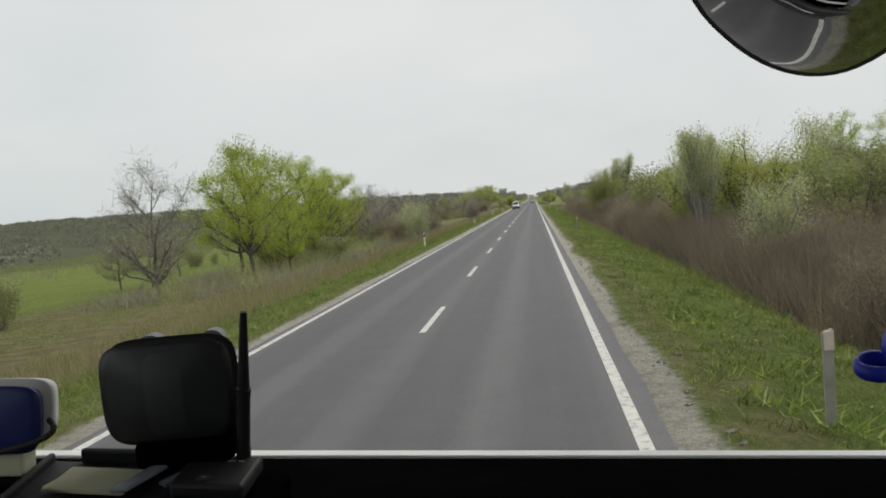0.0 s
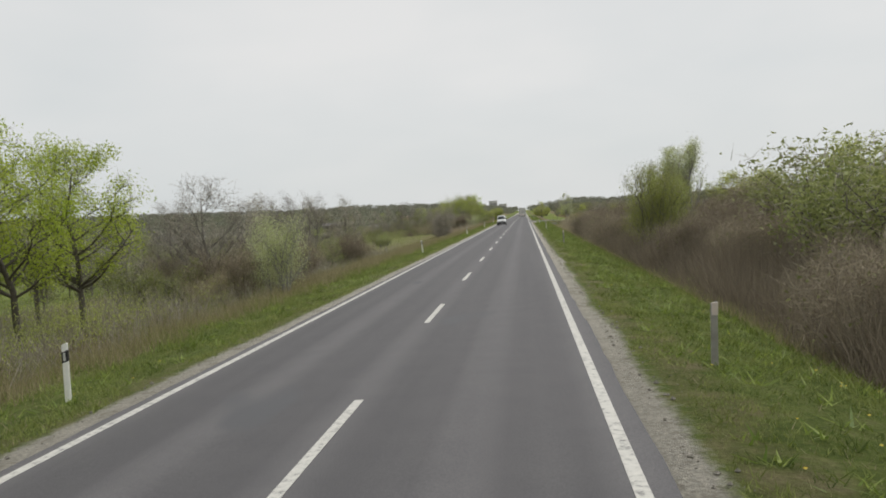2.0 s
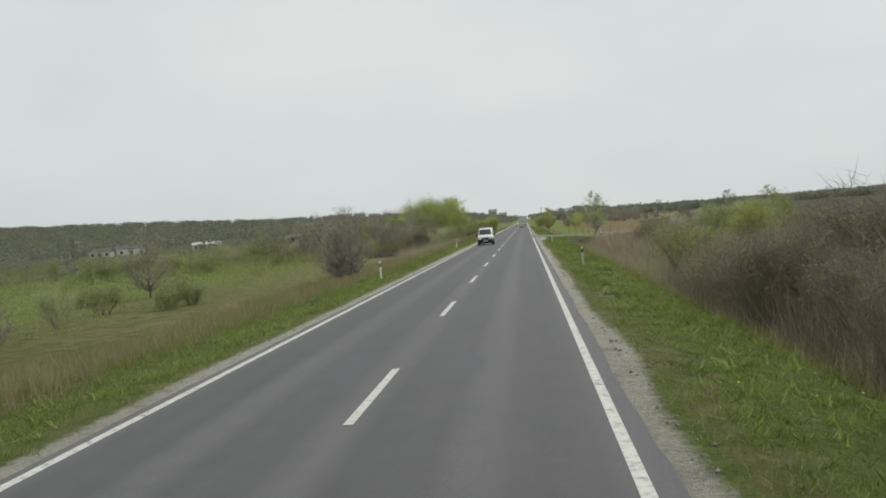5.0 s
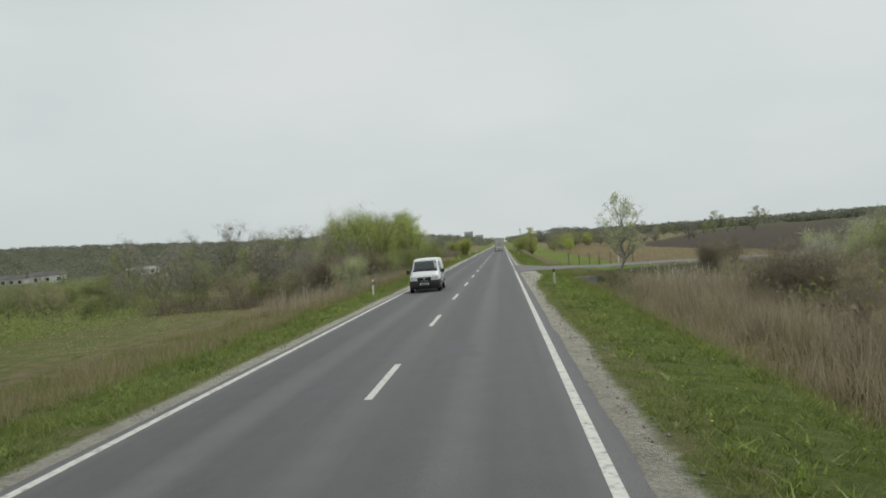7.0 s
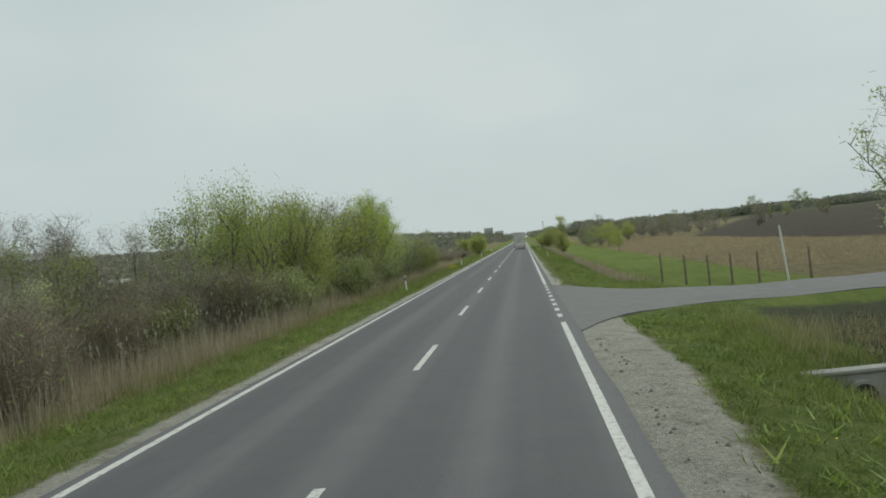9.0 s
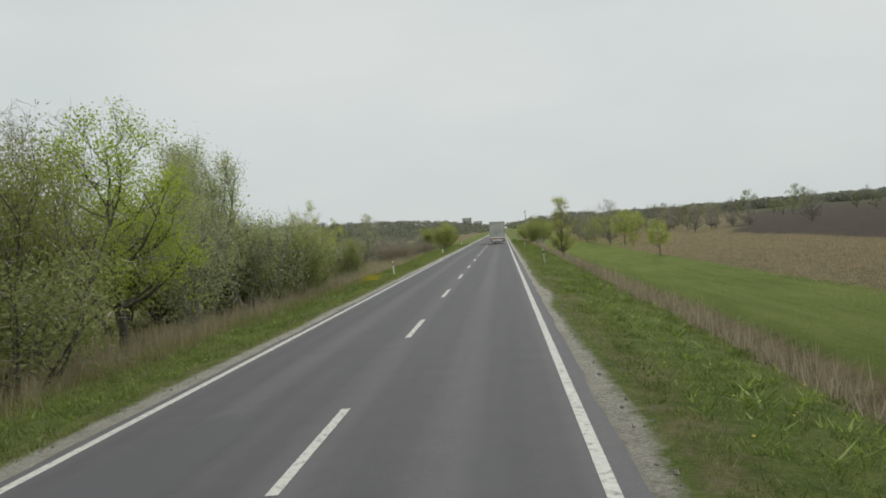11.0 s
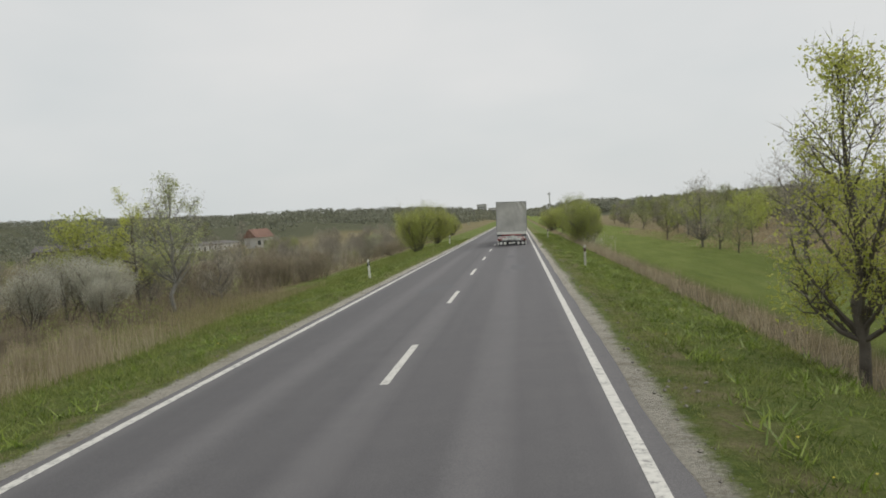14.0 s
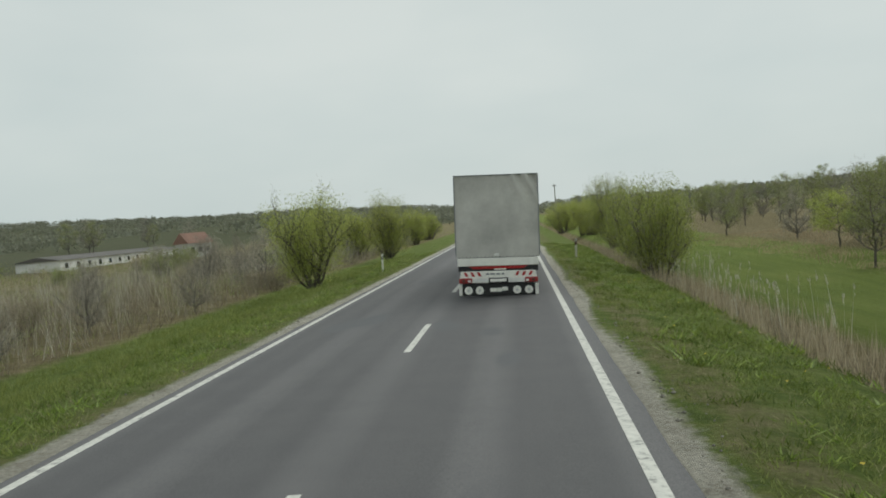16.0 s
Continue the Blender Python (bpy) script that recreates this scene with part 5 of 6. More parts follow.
gabled("white_house", pose(-170, 458, ground_z(-170, 458), 0, 0, 25), 12, 7, 3.2, 1.6, M_LIMEWASH, M_DARKROOF, "white bungalow far across the field", 3)
gabled("white_house", pose(-186, 462, ground_z(-186, 462), 0, 0, 15), 9, 7, 3.0, 1.4, M_PLASTER, M_DARKROOF, "pale low house far across the field", 3)
gabled("white_house", pose(-156, 509, ground_z(-156, 509), 0, 0, 12), 13, 7, 2.6, 1.1, M_LIMEWASH, M_PLASTER, "pale low house far across the field", 4)
for x, y, h in ((-66, 1900, 34), (-46, 1950, 30)):
    e = thing("tower_block", pose(x, y, ground_z(x, y) - 17), "hazy grey tower block of a distant town", "building", "distant tower blocks")
    part("wall", box(0, 0, h / 2, 18, 16, h, 0.3), M_PLASTER, e)
    part("roof", box(0, 0, h + 0.4, 18.6, 16.6, 0.8, 0.1), M_CONCRETE, e)
    for fl in range(9):
        part("window_band", box(0, -8.0, 3 + fl * (h - 5) / 9, 16, 0.2, 1.3, 0.05), M_GLASSDARK, e)


# ---- the lorry ahead ----
def wheel(name, parent, x, y, r, w):
    t = part(name, rod((x - w / 2, y, r), (x + w / 2, y, r), r, r, 28), M_RUBBER, parent)
    part("rim", rod((x - w / 2 - 0.01, y, r), (x + w / 2 + 0.01, y, r), r * 0.55, r * 0.55, 20), M_ALU, t)
    return t


lorry = thing("lorry_trailer", pose(1.62, 384.8, -0.02, 0, 3.0, 0.6), "curtain-sided lorry trailer with dusty grey tarpaulin standing in the lane", "lorry")
W2 = 1.27
LOW_PARTS = ("tarpaulin_buckle", "rear_sill", "handle_plate", "under_run_recess", "red_reflector_bar", "warning_plate", "light_panel", "writing_bar", "reflector_plate", "tail_lamp", "hazard_stripe", "mudflap", "number_plate", "plate_bar", "bumper", "round_marker", "white_emblem")
bm = bmesh.new()
# rear tarpaulin: a sheet with soft folds gathered in the upper corner
nxq, nzq = 40, 44
vs = []
for j in range(nzq + 1):
    for i in range(nxq + 1):
        u, w = i / nxq, j / nzq
        x, z = -W2 + 2 * W2 * u, 1.20 + 2.50 * w
        reach = smoothstep(0.5, 1.0, u) * smoothstep(0.45, 1.0, w)
        fold = 0.10 * math.sin(u * 38 + w * 16 + 1.5 * noise.noise((u * 4, w * 4, 9))) * reach
        sag = 0.03 * math.sin(math.pi * u) * math.sin(math.pi * w) + 0.012 * noise.noise((u * 5, w * 5, 2))
        vs.append(bm.verts.new((x, -0.02 + fold - sag, z + 0.03 * math.sin(math.pi * u) * w)))
for j in range(nzq):
    for i in range(nxq):
        a = j * (nxq + 1) + i
        bm.faces.new((vs[a], vs[a + 1], vs[a + nxq + 2], vs[a + nxq + 1]))
bm.normal_update()
for fc in bm.faces:
    fc.smooth = True
part("rear_tarpaulin", bm, M_TARP, lorry, "dusty grey rear tarpaulin with corner folds")
part("cargo_cover", box(0, 6.88, 2.49, 2 * W2, 13.5, 2.38, 0.04), M_TARP, lorry)
for s in (-1, 1):
    part("corner_post", box(s * (W2 + 0.005), 0.0, 2.49, 0.035, 0.09, 2.42, 0.015), M_CASE, lorry)
    for k in range(9):
        part("curtain_strap", box(s * (W2 + 0.015), 0.9 + 1.5 * k, 2.48, 0.012, 0.05, 2.3, 0.004), M_BLACK, lorry)
part("top_rail", box(0, 0.0, 3.715, 2 * W2 + 0.03, 0.1, 0.03, 0.012), M_CASE, lorry)
for k in range(22):
    part("tarpaulin_buckle", box(-W2 + 0.1 + k * 0.112, -0.06, 1.30, 0.026, 0.03, 0.035, 0.008), M_BLACK, lorry)
part("rear_sill", box(0, -0.03, 1.155, 2.46, 0.12, 0.24, 0.02), M_CREAM, lorry, "cream-white steel rear sill")
part("handle_plate", box(-0.03, -0.07, 1.37, 0.14, 0.03, 0.08, 0.01), M_WHITE, lorry)
# The gap's shade is a solid black block set below the sill.
part("under_run_recess", box(0, 0.03, 0.95, 2.44, 0.08, 0.16, 0.01), M_BLACK, lorry, "black block standing for the shade in the gap under the sill")
bar = box(0.0, -0.02, 0.985, 1.78, 0.06, 0.085, 0.012)
for vtx in bar.verts:
    if vtx.co.z < 0.985:
        vtx.co.x *= 0.88
part("red_reflector_bar", bar, M_RED, lorry, "dark red reflective bar under the sill")
part("warning_plate", box(0.06, -0.055, 0.93, 0.36, 0.012, 0.04, 0.004), M_CREAM, lorry)
part("chassis_beam", box(0, 6.6, 0.97, 2.2, 12.9, 0.2, 0.03), M_STEEL, lorry)
panel = box(0, -0.08, 0.70, 2.40, 0.08, 0.36, 0.02)
for vtx in panel.verts:
    if vtx.co.z > 0.7:
        vtx.co.x *= 0.945
part("light_panel", panel, M_CREAM, lorry, "white rear light panel")
for x, w in ((-0.32, 0.10), (-0.17, 0.14), (0.0, 0.12), (0.14, 0.08)):
    part("writing_bar", box(x, -0.123, 0.79, w, 0.008, 0.05, 0.002), M_CASE, lorry)
for x in (-0.56, 0.56):
    part("reflector_plate", box(x, -0.125, 0.60, 0.46, 0.012, 0.12, 0.004), M_WHITE, lorry)
for s in (-1, 1):
    lamp = part("tail_lamp", box(s * 1.0, -0.14, 0.60, 0.40, 0.06, 0.16, 0.03), M_DARKLAMP, lorry, "red tail lamp")
    part("lamp_lens", box(s * 0.88, -0.175, 0.585, 0.09, 0.012, 0.07, 0.01), M_WHITE, lamp)
    part("lamp_ring", rod((s * 1.06, -0.165, 0.60), (s * 1.06, -0.178, 0.60), 0.055, 0.05, 18), M_DARKRED, lamp)
    for k in range(3):
        st = box(s * (0.58 + 0.2 * k), -0.125, 0.79, 0.08, 0.012, 0.13, 0.002)
        for vtx in st.verts:
            vtx.co.x += 0.5 * s * (vtx.co.z - 0.79)
        part("hazard_stripe", st, M_RED, lorry)
    part("mudflap", box(s * 1.16, -0.045, 0.31, 0.1, 0.03, 0.34, 0.01), M_CREAM, lorry, "white reflective edge of the mudflap")
part("number_plate", box(0, -0.13, 0.60, 0.60, 0.02, 0.15, 0.006), M_RUBBER, lorry)
part("plate_bar", box(0, -0.143, 0.60, 0.5, 0.006, 0.09, 0), M_CREAM, lorry)
part("bumper", box(0, 0.02, 0.31, 2.4, 0.1, 0.36, 0.03), M_BLACK, lorry, "black rubber rear flap")
for x in (-0.92, -0.58, 0.56, 0.92):
    disc = rod((x, -0.035, 0.29), (x, -0.06, 0.29), 0.125, 0.125, 24)
    d = part("round_marker", disc, M_CREAM, lorry, "round white marker plate")
    part("marker_hub", rod((x, -0.06, 0.29), (x, -0.068, 0.29), 0.04, 0.04, 16), M_ALU, d)
for k, w in ((-0.16, 0.2), (0.02, 0.16), (0.19, 0.18)):
    part("white_emblem", box(k, -0.045, 0.30 + 0.03 * (k > 0.1), w, 0.02, 0.12, 0.03), M_CREAM, lorry)
for k in range(3):
    for s in (-1, 1):
        wheel("tyre", lorry, s * 1.02, 2.3 + 1.31 * k, 0.5, 0.38)
part("tractor_cab", box(0, 15.4, 2.15, 2.46, 2.3, 3.0, 0.15), M_WHITE, lorry)
for ob in lorry.children_recursive:
    # the rear underside hangs low
    if ob.parent == lorry and ob.name.split(".")[0] in LOW_PARTS:
        ob.location.z -= 0.085
part("coupling_frame", box(0, 13.6, 0.8, 0.9, 5.0, 0.25, 0.03), M_STEEL, lorry)
for y in (12.4, 16.0):
    for s in (-1, 1):
        wheel("tyre", lorry, s * 1.02, y, 0.5, 0.36)

# ---- the oncoming van ----
van = thing("small_van", pose(-2.0, 203.3, -0.02, 0, 0, 180), "small white panel van with a deep dark plastic bumper", "van")
# stations from nose to tail: y, half-width, lower edge, waist, roof, half-width of the roof
VAN = [(0.0, 0.66, 0.38, 0.62, 0.70, 0.60), (-0.07, 0.74, 0.36, 0.72, 0.86, 0.66), (-0.2, 0.81, 0.34, 0.80, 0.97, 0.72), (-0.5, 0.85, 0.34, 0.90, 1.06, 0.76), (-0.84, 0.86, 0.34, 0.98, 1.14, 0.77), (-1.15, 0.86, 0.34, 1.04, 1.43, 0.72),
       (-1.45, 0.86, 0.34, 1.06, 1.68, 0.70), (-1.75, 0.86, 0.34, 1.06, 1.79, 0.71), (-2.3, 0.86, 0.34, 1.06, 1.85, 0.73), (-3.6, 0.86, 0.34, 1.06, 1.86, 0.73), (-4.0, 0.85, 0.34, 1.06, 1.84, 0.72), (-4.14, 0.83, 0.36, 1.06, 1.78, 0.69), (-4.18, 0.78, 0.40, 1.06, 1.68, 0.62)]


def van_at(y):
    """The van's section at y: half-width, lower edge, waist, roof, half-width of the roof."""
    return [float(np.interp(-y, [-r[0] for r in VAN], [r[k] for r in VAN])) for k in range(1, 6)]


def van_side(y, z):
    """How far out the van's flank lies at (y, z)."""
    w, low, waist, roof, top = van_at(y)
    return w if z <= waist else w + (top - w) * ((z - waist) / (roof - 0.06 - waist)) ** 1.3


def van_body():
    v, f = [], []
    for y, *_ in VAN:
        w, low, waist, roof, top = van_at(y)
        half = [(0.0, low), (w * 0.9, low), (w * 0.985, low + 0.05), (w, (low + waist) / 2), (w, waist)]
        half += [(van_side(y, waist + (roof - 0.06 - waist) * q), waist + (roof - 0.06 - waist) * q) for q in (0.33, 0.67, 1.0)]
        half += [(top - 0.03, roof - 0.02), (top - 0.10, roof), (top * 0.5, roof + 0.018), (0.0, roof + 0.025)]
        v += [(x, y, z) for x, z in half] + [(-x, y, z) for x, z in half[-2:0:-1]]
    n = len(v) // len(VAN)
    for j in range(len(VAN) - 1):
        f += [(j * n + k, j * n + (k + 1) % n, (j + 1) * n + (k + 1) % n, (j + 1) * n + k) for k in range(n)]
    f += [tuple(range(n))[::-1], tuple(range((len(VAN) - 1) * n, len(VAN) * n))]
    return mesh_of("body", v, f, M_VAN, True)


def on_flank(s, pts, out, thick):
    """A thin panel on one flank from its outline (y, z)."""
    b = bmesh.new()
    near = [b.verts.new((s * (van_side(y, z) + out), y, z)) for y, z in pts]
    far = [b.verts.new((s * (van_side(y, z) + out - thick), y, z)) for y, z in pts]
    b.faces.new(near)
    b.faces.new(far[::-1])
    for k in range(len(pts)):
        b.faces.new((near[k], far[k], far[(k + 1) % len(pts)], near[(k + 1) % len(pts)]))
    bmesh.ops.recalc_face_normals(b, faces=b.faces)
    return b


def on_screen(name, low, high, wide, lift, mat):
    """A curved sheet lying on the slope between bonnet and roof."""
    v, f = [], []
    for j in range(6):
        y = low + (high - low) * j / 5
        w, _, _, roof, top = van_at(y)
        for i in range(9):
            x = (top - 0.05 + wide) * (i / 4 - 1)
            bow = 0.03 * (1 - (x / top) ** 2)
            v.append((x, y + 0.55 * (lift + bow), roof + lift + 0.6 * bow))
    n = len(v)
    v += [(x, y - 0.02, z - 0.02) for x, y, z in v]
    f = [(j * 9 + i, j * 9 + i + 1, (j + 1) * 9 + i + 1, (j + 1) * 9 + i) for j in range(5) for i in range(8)]
    rim = [i for i in range(9)] + [9 * j + 8 for j in range(1, 6)] + [45 + i for i in range(7, -1, -1)] + [9 * j for j in range(4, 0, -1)]
    f += [(rim[(k + 1) % len(rim)], rim[k], rim[k] + n, rim[(k + 1) % len(rim)] + n) for k in range(len(rim))]
    return mesh_of(name, v, f, mat, True)


def wrapped(low, high, reach, thick):
    """A bumper bent round the nose, between two heights."""
    plan = [(-0.875, -0.52), (-0.87, -0.30), (-0.82, -0.12), (-0.68, 0.02), (-0.4, 0.09), (0.0, 0.12)]
    plan += [(-x, y) for x, y in plan[-2::-1]]
    b = bmesh.new()
    rows = []
    for z, o in ((low, -0.05), (low + 0.08, 0.0), (high - 0.06, 0.0), (high, -0.035), (high, -thick), (low, -thick)):
        rows.append([b.verts.new((x * (1 + 0.6 * o), y + reach + o, z + 0.05 * abs(x) * (z > 0.5))) for x, y in plan])
    for k in range(6):
        p, q = rows[k], rows[(k + 1) % 6]
        for i in range(len(plan) - 1):
            b.faces.new((p[i], p[i + 1], q[i + 1], q[i]))
    b.faces.new([r[0] for r in rows])
    b.faces.new([r[-1] for r in rows][::-1])
    bmesh.ops.recalc_face_normals(b, faces=b.faces)
    for fc in b.faces:
        fc.smooth = True
    return b


# nose towards +y in its own frame
part("body", van_body(), None, van)
part("front_bumper", wrapped(0.20, 0.64, 0.0, 0.16), M_BLACK, van, "deep dark grey plastic bumper")
part("grille", box(0, -0.02, 0.755, 0.78, 0.14, 0.19, 0.035), M_BLACK, van)
part("badge", box(0, 0.06, 0.77, 0.12, 0.02, 0.07, 0.008), M_ALU, van)
part("number_plate", box(0, 0.125, 0.47, 0.5, 0.02, 0.11, 0.006), M_WHITE, van)
part("plate_bar", box(0, 0.137, 0.47, 0.36, 0.006, 0.05, 0), M_BLACK, van)
part("windscreen_seal", on_screen("windscreen_seal", -0.845, -1.50, -0.02, 0.016, M_BLACK), None, van)
part("windscreen", on_screen("windscreen", -0.89, -1.46, -0.05, 0.026, M_VANGLASS), None, van)
for x in (-0.45, 0.15):
    part("wiper", rod((x, -0.83, 1.175), (x + 0.42, -0.93, 1.275), 0.009, 0.006, 6), M_BLACK, van)
part("roof_seam", box(0, -1.62, 1.775, 1.2, 0.02, 0.012, 0.004), M_VAN, van)
for s in (-1, 1):
    lamp = part("headlight", box(s * 0.60, -0.13, 0.80, 0.34, 0.24, 0.24, 0.08, None, 3), M_ALU, van, "clear headlight")
    part("lens", box(s * 0.58, -0.01, 0.79, 0.20, 0.02, 0.14, 0.008), M_WHITE, lamp)
    part("window_seal", on_flank(s, [(-1.02, 1.06), (-1.48, 1.56), (-1.66, 1.65), (-2.0, 1.68), (-2.1, 1.62), (-2.1, 1.06)], 0.024, 0.05), M_BLACK, van)
    part("side_window", on_flank(s, [(-1.12, 1.10), (-1.52, 1.55), (-1.68, 1.62), (-1.99, 1.645), (-2.06, 1.6), (-2.06, 1.10)], 0.030, 0.05), M_VANGLASS, van)
    part("wing_mirror", box(s * 0.99, -1.0, 1.14, 0.2, 0.12, 0.22, 0.045), M_BLACK, van)
    part("side_stripe", on_flank(s, [(-1.12, 0.60), (-1.12, 0.74), (-1.9, 0.90), (-3.05, 1.02), (-3.05, 0.90), (-1.9, 0.72)], 0.006, 0.02), M_VANPRINT, van, "dark green printed stripe")
    part("writing_bar", on_flank(s, [(-1.4, 0.725), (-1.4, 0.765), (-1.9, 0.84), (-2.5, 0.91), (-2.5, 0.87), (-1.9, 0.79)], 0.010, 0.01), M_WHITE, van)
    part("door_seam", on_flank(s, [(-2.13, 0.42), (-2.13, 1.62), (-2.145, 1.62), (-2.145, 0.42)], 0.004, 0.02), M_BLACK, van)
    part("sill_strip", on_flank(s, [(-1.15, 0.36), (-1.15, 0.44), (-2.95, 0.44), (-2.95, 0.36)], 0.012, 0.03), M_BLACK, van)
    part("door_handle", box(s * 0.875, -1.98, 1.0, 0.03, 0.16, 0.045, 0.01), M_BLACK, van)
    for y in (-0.75, -3.35):
        part("wheel_arch", rod((s * 0.80, y, 0.33), (s * 0.872, y, 0.33), 0.375, 0.365, 28), M_BLACK, van)
        wheel("tyre", van, s * 0.79, y, 0.31, 0.19)

# ---- the driving cab, standing where the drive begins ----
SEAT = pose(2.56, -1.18, 2.493, 90 - 2.93, 6.13, 6.32) @ Matrix.Rotation(radians(-90), 4, "X")
# in this frame: x to the side, y ahead, z up, from the seat's eye point
cab = thing("lorry_cab", SEAT, "dark lorry cab front with dashboard and windscreen frame", "lorry cab")
part("dashboard", box(0.05, 0.94, -0.466, 2.3, 0.5, 0.33, 0.01), M_DASH, cab, "black dashboard with deep shade put into its colour")
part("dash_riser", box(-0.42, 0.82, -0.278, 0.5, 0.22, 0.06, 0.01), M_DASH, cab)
part("windscreen_ledge", box(0.05, 1.202, -0.3015, 2.3, 0.03, 0.007, 0.002), M_WHITE, cab, "bright white ledge below the windscreen")
part("front_panel", box(0.05, 1.32, -1.15, 2.34, 0.12, 1.56, 0.05), M_STEEL, cab, "dark painted cab front")
part("grille_bar", box(0.05, 1.39, -0.75, 1.5, 0.04, 0.03, 0.01), M_ALU, cab)
part("bumper", box(0.05, 1.36, -1.98, 2.4, 0.3, 0.36, 0.06), M_STEEL, cab)
part("header", box(0.05, 1.0, 0.56, 2.3, 0.4, 0.16, 0.03), M_CASE, cab, "grey header trim over the windscreen")
part("roof", box(0.05, 0.0, 0.68, 2.4, 2.3, 0.1, 0.04), M_WHITE, cab)
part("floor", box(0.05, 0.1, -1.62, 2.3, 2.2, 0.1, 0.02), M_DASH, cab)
part("rear_wall", box(0.05, -1.05, -0.5, 2.3, 0.08, 2.3, 0.02), M_CASE, cab)
for s in (-1, 1):
    part("pillar", rod((0.05 + s * 1.12, 1.2, -0.3), (0.05 + s * 1.12, 0.95, 0.6), 0.06, 0.06, 10), M_CASE, cab)
    part("side_wall", box(0.05 + s * 1.17, 0.0, -1.0, 0.06, 2.3, 1.4, 0.02), M_WHITE, cab)
    tyre = part("tyre", rod((0.05 + s * 0.9, 0.2, -1.97), (0.05 + s * 1.2, 0.2, -1.97), 0.5, 0.5, 28), M_RUBBER, cab)
    part("rim", rod((0.05 + s * 0.89, 0.2, -1.97), (0.05 + s * 1.21, 0.2, -1.97), 0.28, 0.28, 20), M_ALU, tyre)


def oval(rx, rz, y, bulge, rings, back, power=2.5):
    b = bmesh.new()
    loops = []
    for j in range(1, rings + 1):
        q = j / rings
        lp = []
        for k in range(48):
            a = 2 * math.pi * k / 48
            c, s = math.cos(a), math.sin(a)
            e = 2 / power
            lp.append(b.verts.new((rx * q * math.copysign(abs(c) ** e, c), y - bulge * (1 - q * q), rz * q * math.copysign(abs(s) ** e, s))))
        loops.append(lp)
    mid = b.verts.new((0, y - bulge, 0))
    for k in range(48):
        b.faces.new((mid, loops[0][k], loops[0][(k + 1) % 48]))
    for j in range(rings - 1):
        for k in range(48):
            b.faces.new((loops[j][k], loops[j + 1][k], loops[j + 1][(k + 1) % 48], loops[j][(k + 1) % 48]))
    if back:
        lp = [b.verts.new((p.co.x * 0.85, y + back, p.co.z * 0.85)) for p in loops[-1]]
        for k in range(48):
            b.faces.new((loops[-1][k], lp[k], lp[(k + 1) % 48], loops[-1][(k + 1) % 48]))
        b.faces.new(lp)
    bmesh.ops.recalc_face_normals(b, faces=b.faces)
    for fc in b.faces:
        fc.smooth = True
    return b


monitor = thing("navigation_monitor", SEAT @ pose(-0.283, 0.86, -0.1455, 4, -5, 0), "black navigation monitor seen from its back on the dashboard", "monitor")
shell = oval(0.0685, 0.0535, -0.017, 0.014, 9, 0.034, 5.0)
for vtx in shell.verts:
    vtx.co.x *= 1 - 1.1 * max(0, -vtx.co.z - 0.01)
part("shell", shell, M_SHELL, monitor)
panel = bmesh.new()
rows = []
for j in range(15):
    z = -0.042 + 0.006 * j
    half = 0.019 * (1 - max(0.0, abs(z) - 0.030) ** 2 / 0.00045)
    row = []
    for i in range(9):
        x = half * (i - 4) / 4
        q = ((abs(x) / 0.0685) ** 5 + (abs(z) / 0.0535) ** 5) ** 0.2
        row.append(panel.verts.new((x, -0.0312 + 0.014 * q * q - 0.0008 * (1 - (i - 4) ** 2 / 16), z)))
    rows.append(row)
for j in range(14):
    for i in range(8):
        panel.faces.new((rows[j][i], rows[j][i + 1], rows[j + 1][i + 1], rows[j + 1][i])).smooth = True
part("back_panel", panel, M_RIB, monitor, "faintly paler raised panel")
part("seam", oval(0.0695, 0.0545, 0.004, 0.0, 2, 0.003, 5.0), M_RUBBER, monitor)
for x in (-0.026, 0.040):
    part("suction_knob", rod((x, 0.02, 0.040), (x, 0.04, 0.043), 0.015, 0.012, 24), M_CASE, monitor)
stand = box(0.01, 0.0, -0.064, 0.1, 0.05, 0.03, 0.008)
part("stand", stand, M_DASH, monitor)

router = thing("radio_box", SEAT @ pose(-0.228, 0.82, -0.231, 12, 0, -6), "black radio box with a rod antenna on the dashboard", "radio")
part("case", box(0, 0.008, 0, 0.075, 0.066, 0.016, 0.004), M_BOX, router)
part("dial", rod((-0.006, -0.012, 0.008), (-0.006, -0.012, 0.0095), 0.007, 0.007, 18), M_RIB, router)
part("dial_mark", box(-0.006, -0.012, 0.0098, 0.004, 0.0015, 0.0006, 0), M_CASE, router)
for x, w in ((-0.004, 0.010), (0.009, 0.008), (0.019, 0.006)):
    part("writing_bar", box(x, 0.026, 0.0083, w, 0.0025, 0.0006, 0), M_CASE, router)
antenna = bmesh.new()
for z0, z1, r0, r1 in ((0.0, 0.018, 0.0075, 0.0075), (0.018, 0.075, 0.0066, 0.0068), (0.075, 0.083, 0.0068, 0.0078), (0.083, 0.16, 0.0062, 0.0038), (0.16, 0.166, 0.0038, 0.0032)):
    rod((0.016 + 0.092 * z0, 0.04 - 0.06 * z0, z0), (0.016 + 0.092 * z1, 0.04 - 0.06 * z1, z1), r0, r1, 14, antenna)
part("antenna", antenna, M_BOX, router, "tapered black rod antenna")

tray = thing("note_tray", SEAT @ pose(-0.345, 0.83, -0.242, 12, 0, -4), "black dashboard tray holding a yellowed notepad", "tray")
part("tray", box(0, 0, 0, 0.16, 0.1, 0.010, 0.004), M_BOX, tray)
part("back_lip", box(-0.005, 0.05, 0.010, 0.08, 0.008, 0.018, 0.003), M_BOX, tray)
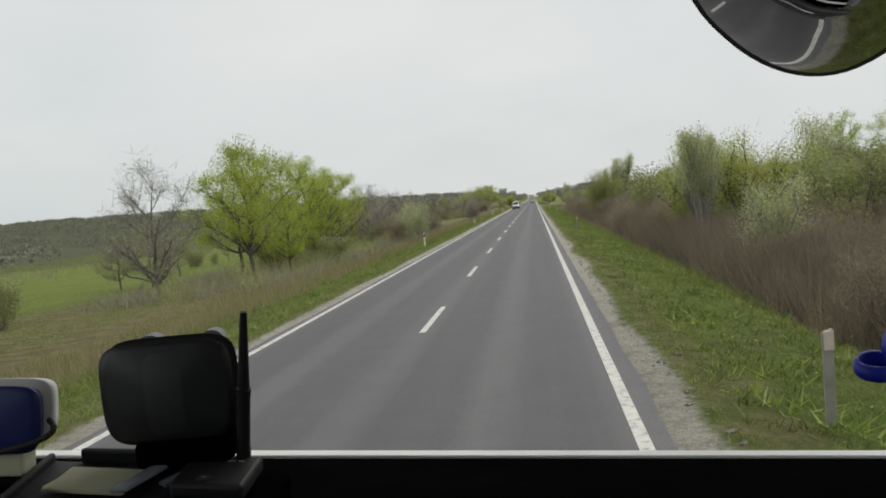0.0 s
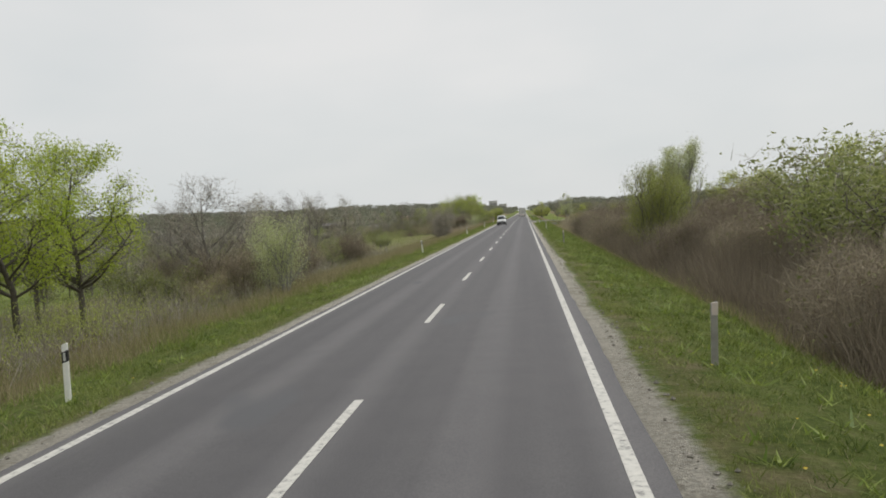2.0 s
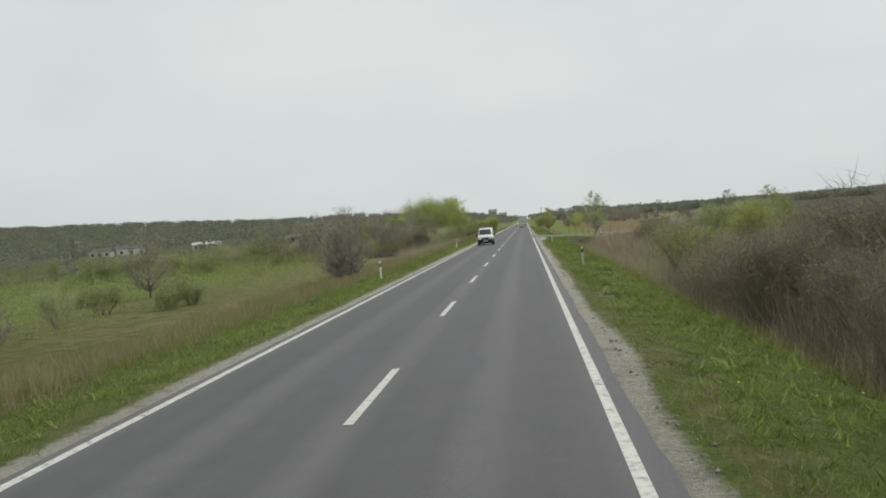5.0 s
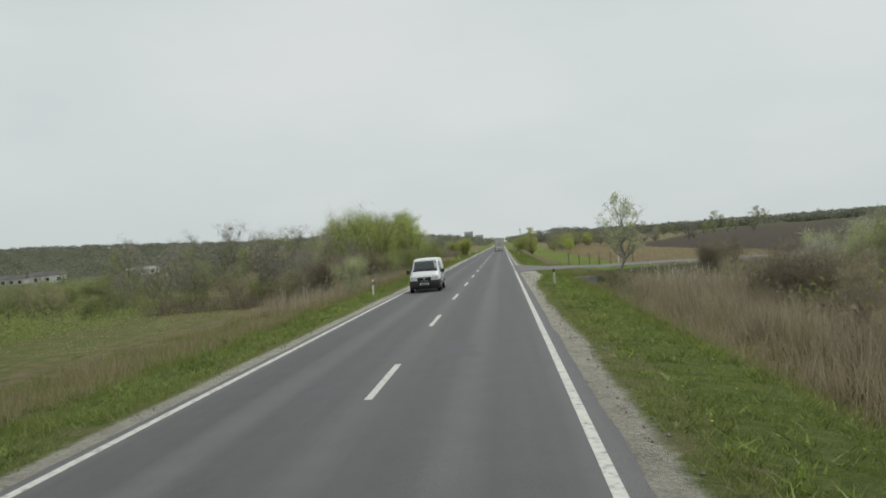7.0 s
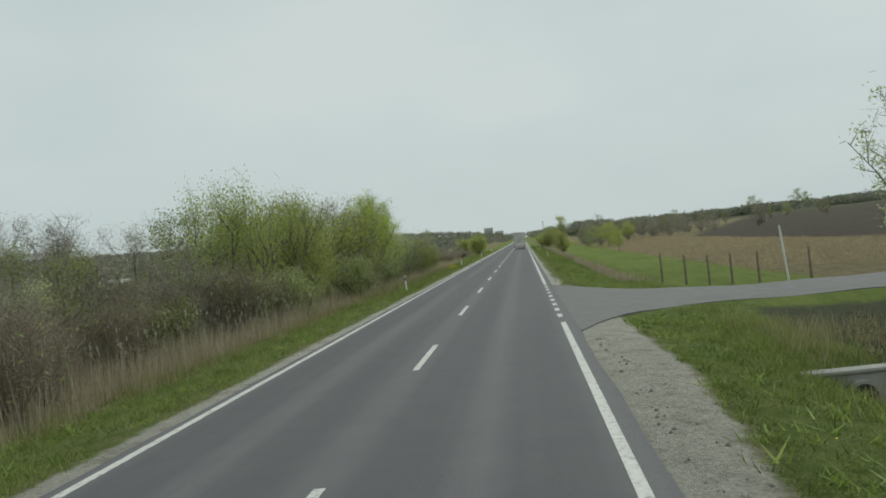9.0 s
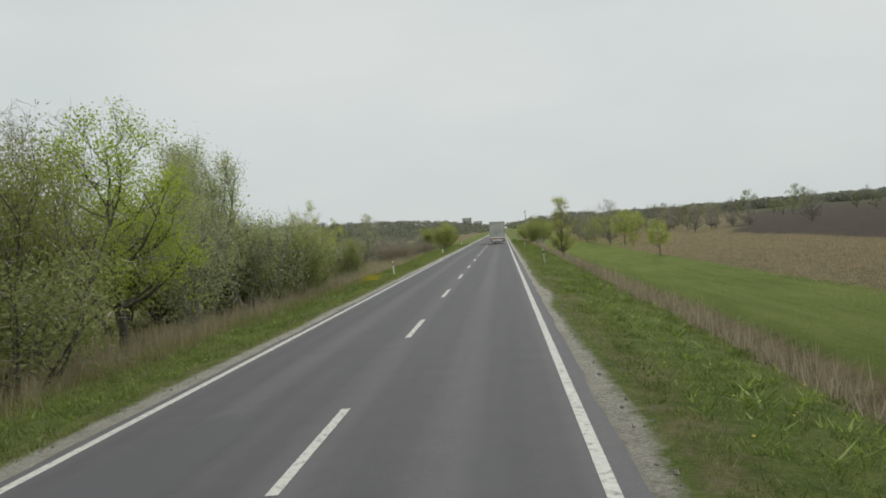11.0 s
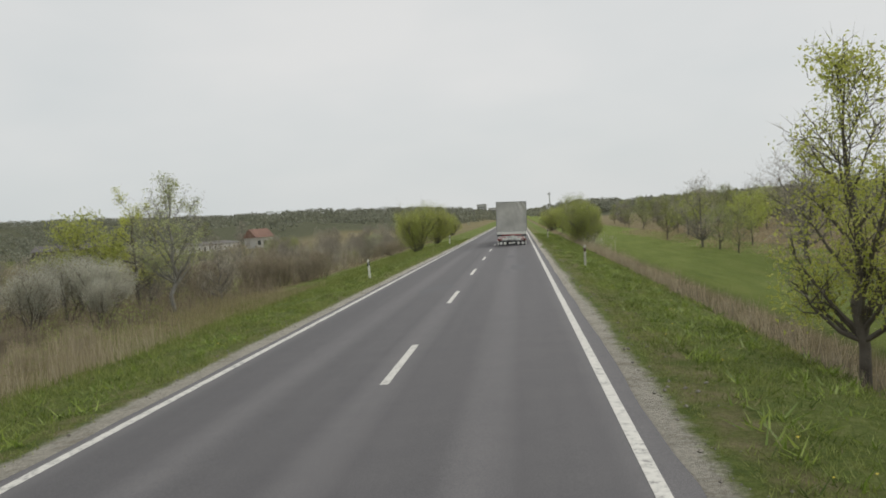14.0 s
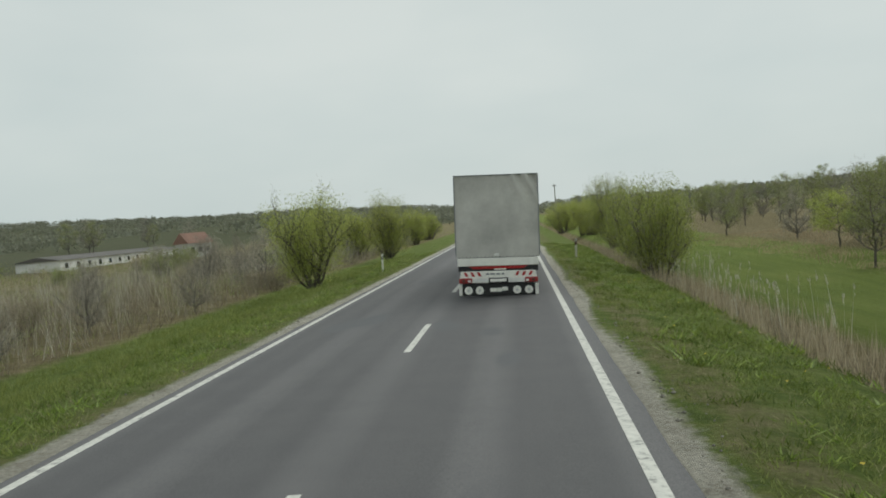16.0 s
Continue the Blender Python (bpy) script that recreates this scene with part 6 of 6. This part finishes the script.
part("side_lip", box(-0.077, 0.0, 0.008, 0.007, 0.1, 0.012, 0.003), M_BOX, tray)
part("front_lip", box(0.0, -0.05, 0.006, 0.16, 0.006, 0.012, 0.003), M_BOX, tray)
pad = thing("notepad", SEAT @ pose(-0.350, 0.825, -0.2335, 12, 0, -8), "yellowed curling paper notepad lying in the tray", "notepad")
for k in range(3):
    leaf = bmesh.new()
    grid = [[leaf.verts.new((-0.042 + 0.0105 * i, -0.026 + 0.0104 * j, 0.0012 * k + 0.004 * max(0.0, (4 - i) / 4 - 0.2) * max(0.0, (3 - j) / 3) * (k + 1) * 0.5)) for i in range(9)] for j in range(6)]
    for j in range(5):
        for i in range(8):
            leaf.faces.new((grid[j][i], grid[j][i + 1], grid[j + 1][i + 1], grid[j + 1][i]))
    bmesh.ops.solidify(leaf, geom=leaf.faces[:], thickness=0.0005)
    bmesh.ops.translate(leaf, vec=(0.002 * k, -0.001 * k, 0), verts=leaf.verts)
    part("sheet", leaf, M_NOTE, pad)
clip = box(0.048, 0.004, 0.004, 0.016, 0.058, 0.005, 0.002)
for vtx in clip.verts:
    vtx.co.x += 0.35 * (vtx.co.y - 0.004)
part("clip", clip, M_CLIP, pad, "blue-grey plastic clip strip")
pen = thing("pen_clip", SEAT @ pose(-0.268, 0.84, -0.2325, 12, 0, -40), "short grey plastic clip on the dashboard", "clip")
part("clip_body", box(0, 0, 0, 0.014, 0.045, 0.006, 0.002), M_CLIP, pen)

toll = thing("toll_unit", SEAT @ pose(-0.468, 0.86, -0.172, 2, 0, 0), "blue and white toll unit with a black cable", "toll device")
part("front_shell", oval(0.044, 0.035, -0.022, 0.004, 5, 0.022, 5.0), M_NAVY, toll).location = (0.012, 0, -0.002)
part("back_shell", oval(0.044, 0.034, 0.002, 0.0, 3, 0.03, 5.0), M_WHITE, toll).location = (0.013, 0, 0.002)
cable = bmesh.new()
prev = None
for k in range(13):
    a = k / 12
    p = (0.06 + 0.022 * math.sin(a * 3.0) - 0.12 * a * a, -0.01 - 0.03 * a, -0.004 - 0.04 * a)
    if prev:
        rod(prev, p, 0.0032, 0.0032, 8, cable)
    prev = p
part("cable", cable, M_BLACK, toll)
part("cradle", box(0.0, -0.005, -0.05, 0.075, 0.03, 0.024, 0.004), M_NOTE, toll, "cream plastic cradle")

holder = thing("bottle_holder", SEAT @ pose(0.458, 0.8, -0.15, 0, 0, 0), "bright blue plastic clip holder on the dashboard edge", "holder")
part("stem", box(0, 0, -0.03, 0.038, 0.012, 0.08, 0.005), M_BLUE, holder)
part("head", rod((0, -0.008, 0.055), (0, 0.008, 0.055), 0.027, 0.027, 24), M_BLUE, holder)
part("bolt", rod((0, -0.012, 0.05), (0, -0.006, 0.05), 0.008, 0.008, 16), M_ALU, holder)
part("foot", box(0, 0, -0.082, 0.04, 0.03, 0.024, 0.006), M_BLUE, holder)
for s in (-1, 1):
    ring = bmesh.new()
    rows = []
    for k in range(20):
        a = math.pi * 2 * k / 20
        c, out = Vector((s * 0.034 + 0.020 * math.cos(a), 0.014 * math.sin(a), 0.036 + 0.006 * math.sin(a) - 0.10 * max(0.0, s * math.cos(a)) * 0.02)), Vector((math.cos(a), math.sin(a), 0))
        rows.append([ring.verts.new(c + 0.0035 * math.cos(w) * out + Vector((0, 0, 0.008 * math.sin(w)))) for w in (0, 0.785, 1.57, 2.356, 3.14, 3.93, 4.71, 5.5)])
    for k in range(20):
        for j in range(8):
            ring.faces.new((rows[k][j], rows[(k + 1) % 20][j], rows[(k + 1) % 20][(j + 1) % 8], rows[k][(j + 1) % 8]))
    bmesh.ops.recalc_face_normals(ring, faces=ring.faces)
    for fc in ring.faces:
        fc.smooth = True
    part("clamp_ring", ring, M_BLUE, holder)

# front mirror outside the windscreen: convex glass in a black rim
MIRROR_AT = pose(0.678, 1.57, 0.501, 56.1, -20.0, -55.5)
mirror = thing("front_mirror", SEAT @ MIRROR_AT, "convex front mirror in a black rim hung outside the windscreen", "mirror")


part("housing", oval(0.178, 0.234, 0.0, 0.0, 3, 0.06, 2.3), M_BLACK, mirror)
part("glass", oval(0.166, 0.221, -0.004, 0.075, 12, 0, 2.3), M_MIRROR, mirror)
part("arm", rod((0.0, 0.05, 0.05), MIRROR_AT.inverted() @ Vector((0.75, 1.13, 0.70)), 0.025, 0.025, 12), M_BLACK, mirror)
hood = box(0.0, 0.0, 0.0, 0.075, 0.05, 0.15, 0.02)
bmesh.ops.transform(hood, matrix=MIRROR_AT.inverted() @ pose(0.825, 1.40, 0.462, 0, 6, 0), verts=hood.verts)
part("bracket_cover", hood, M_BOX, mirror, "black cover of the mirror's bracket")
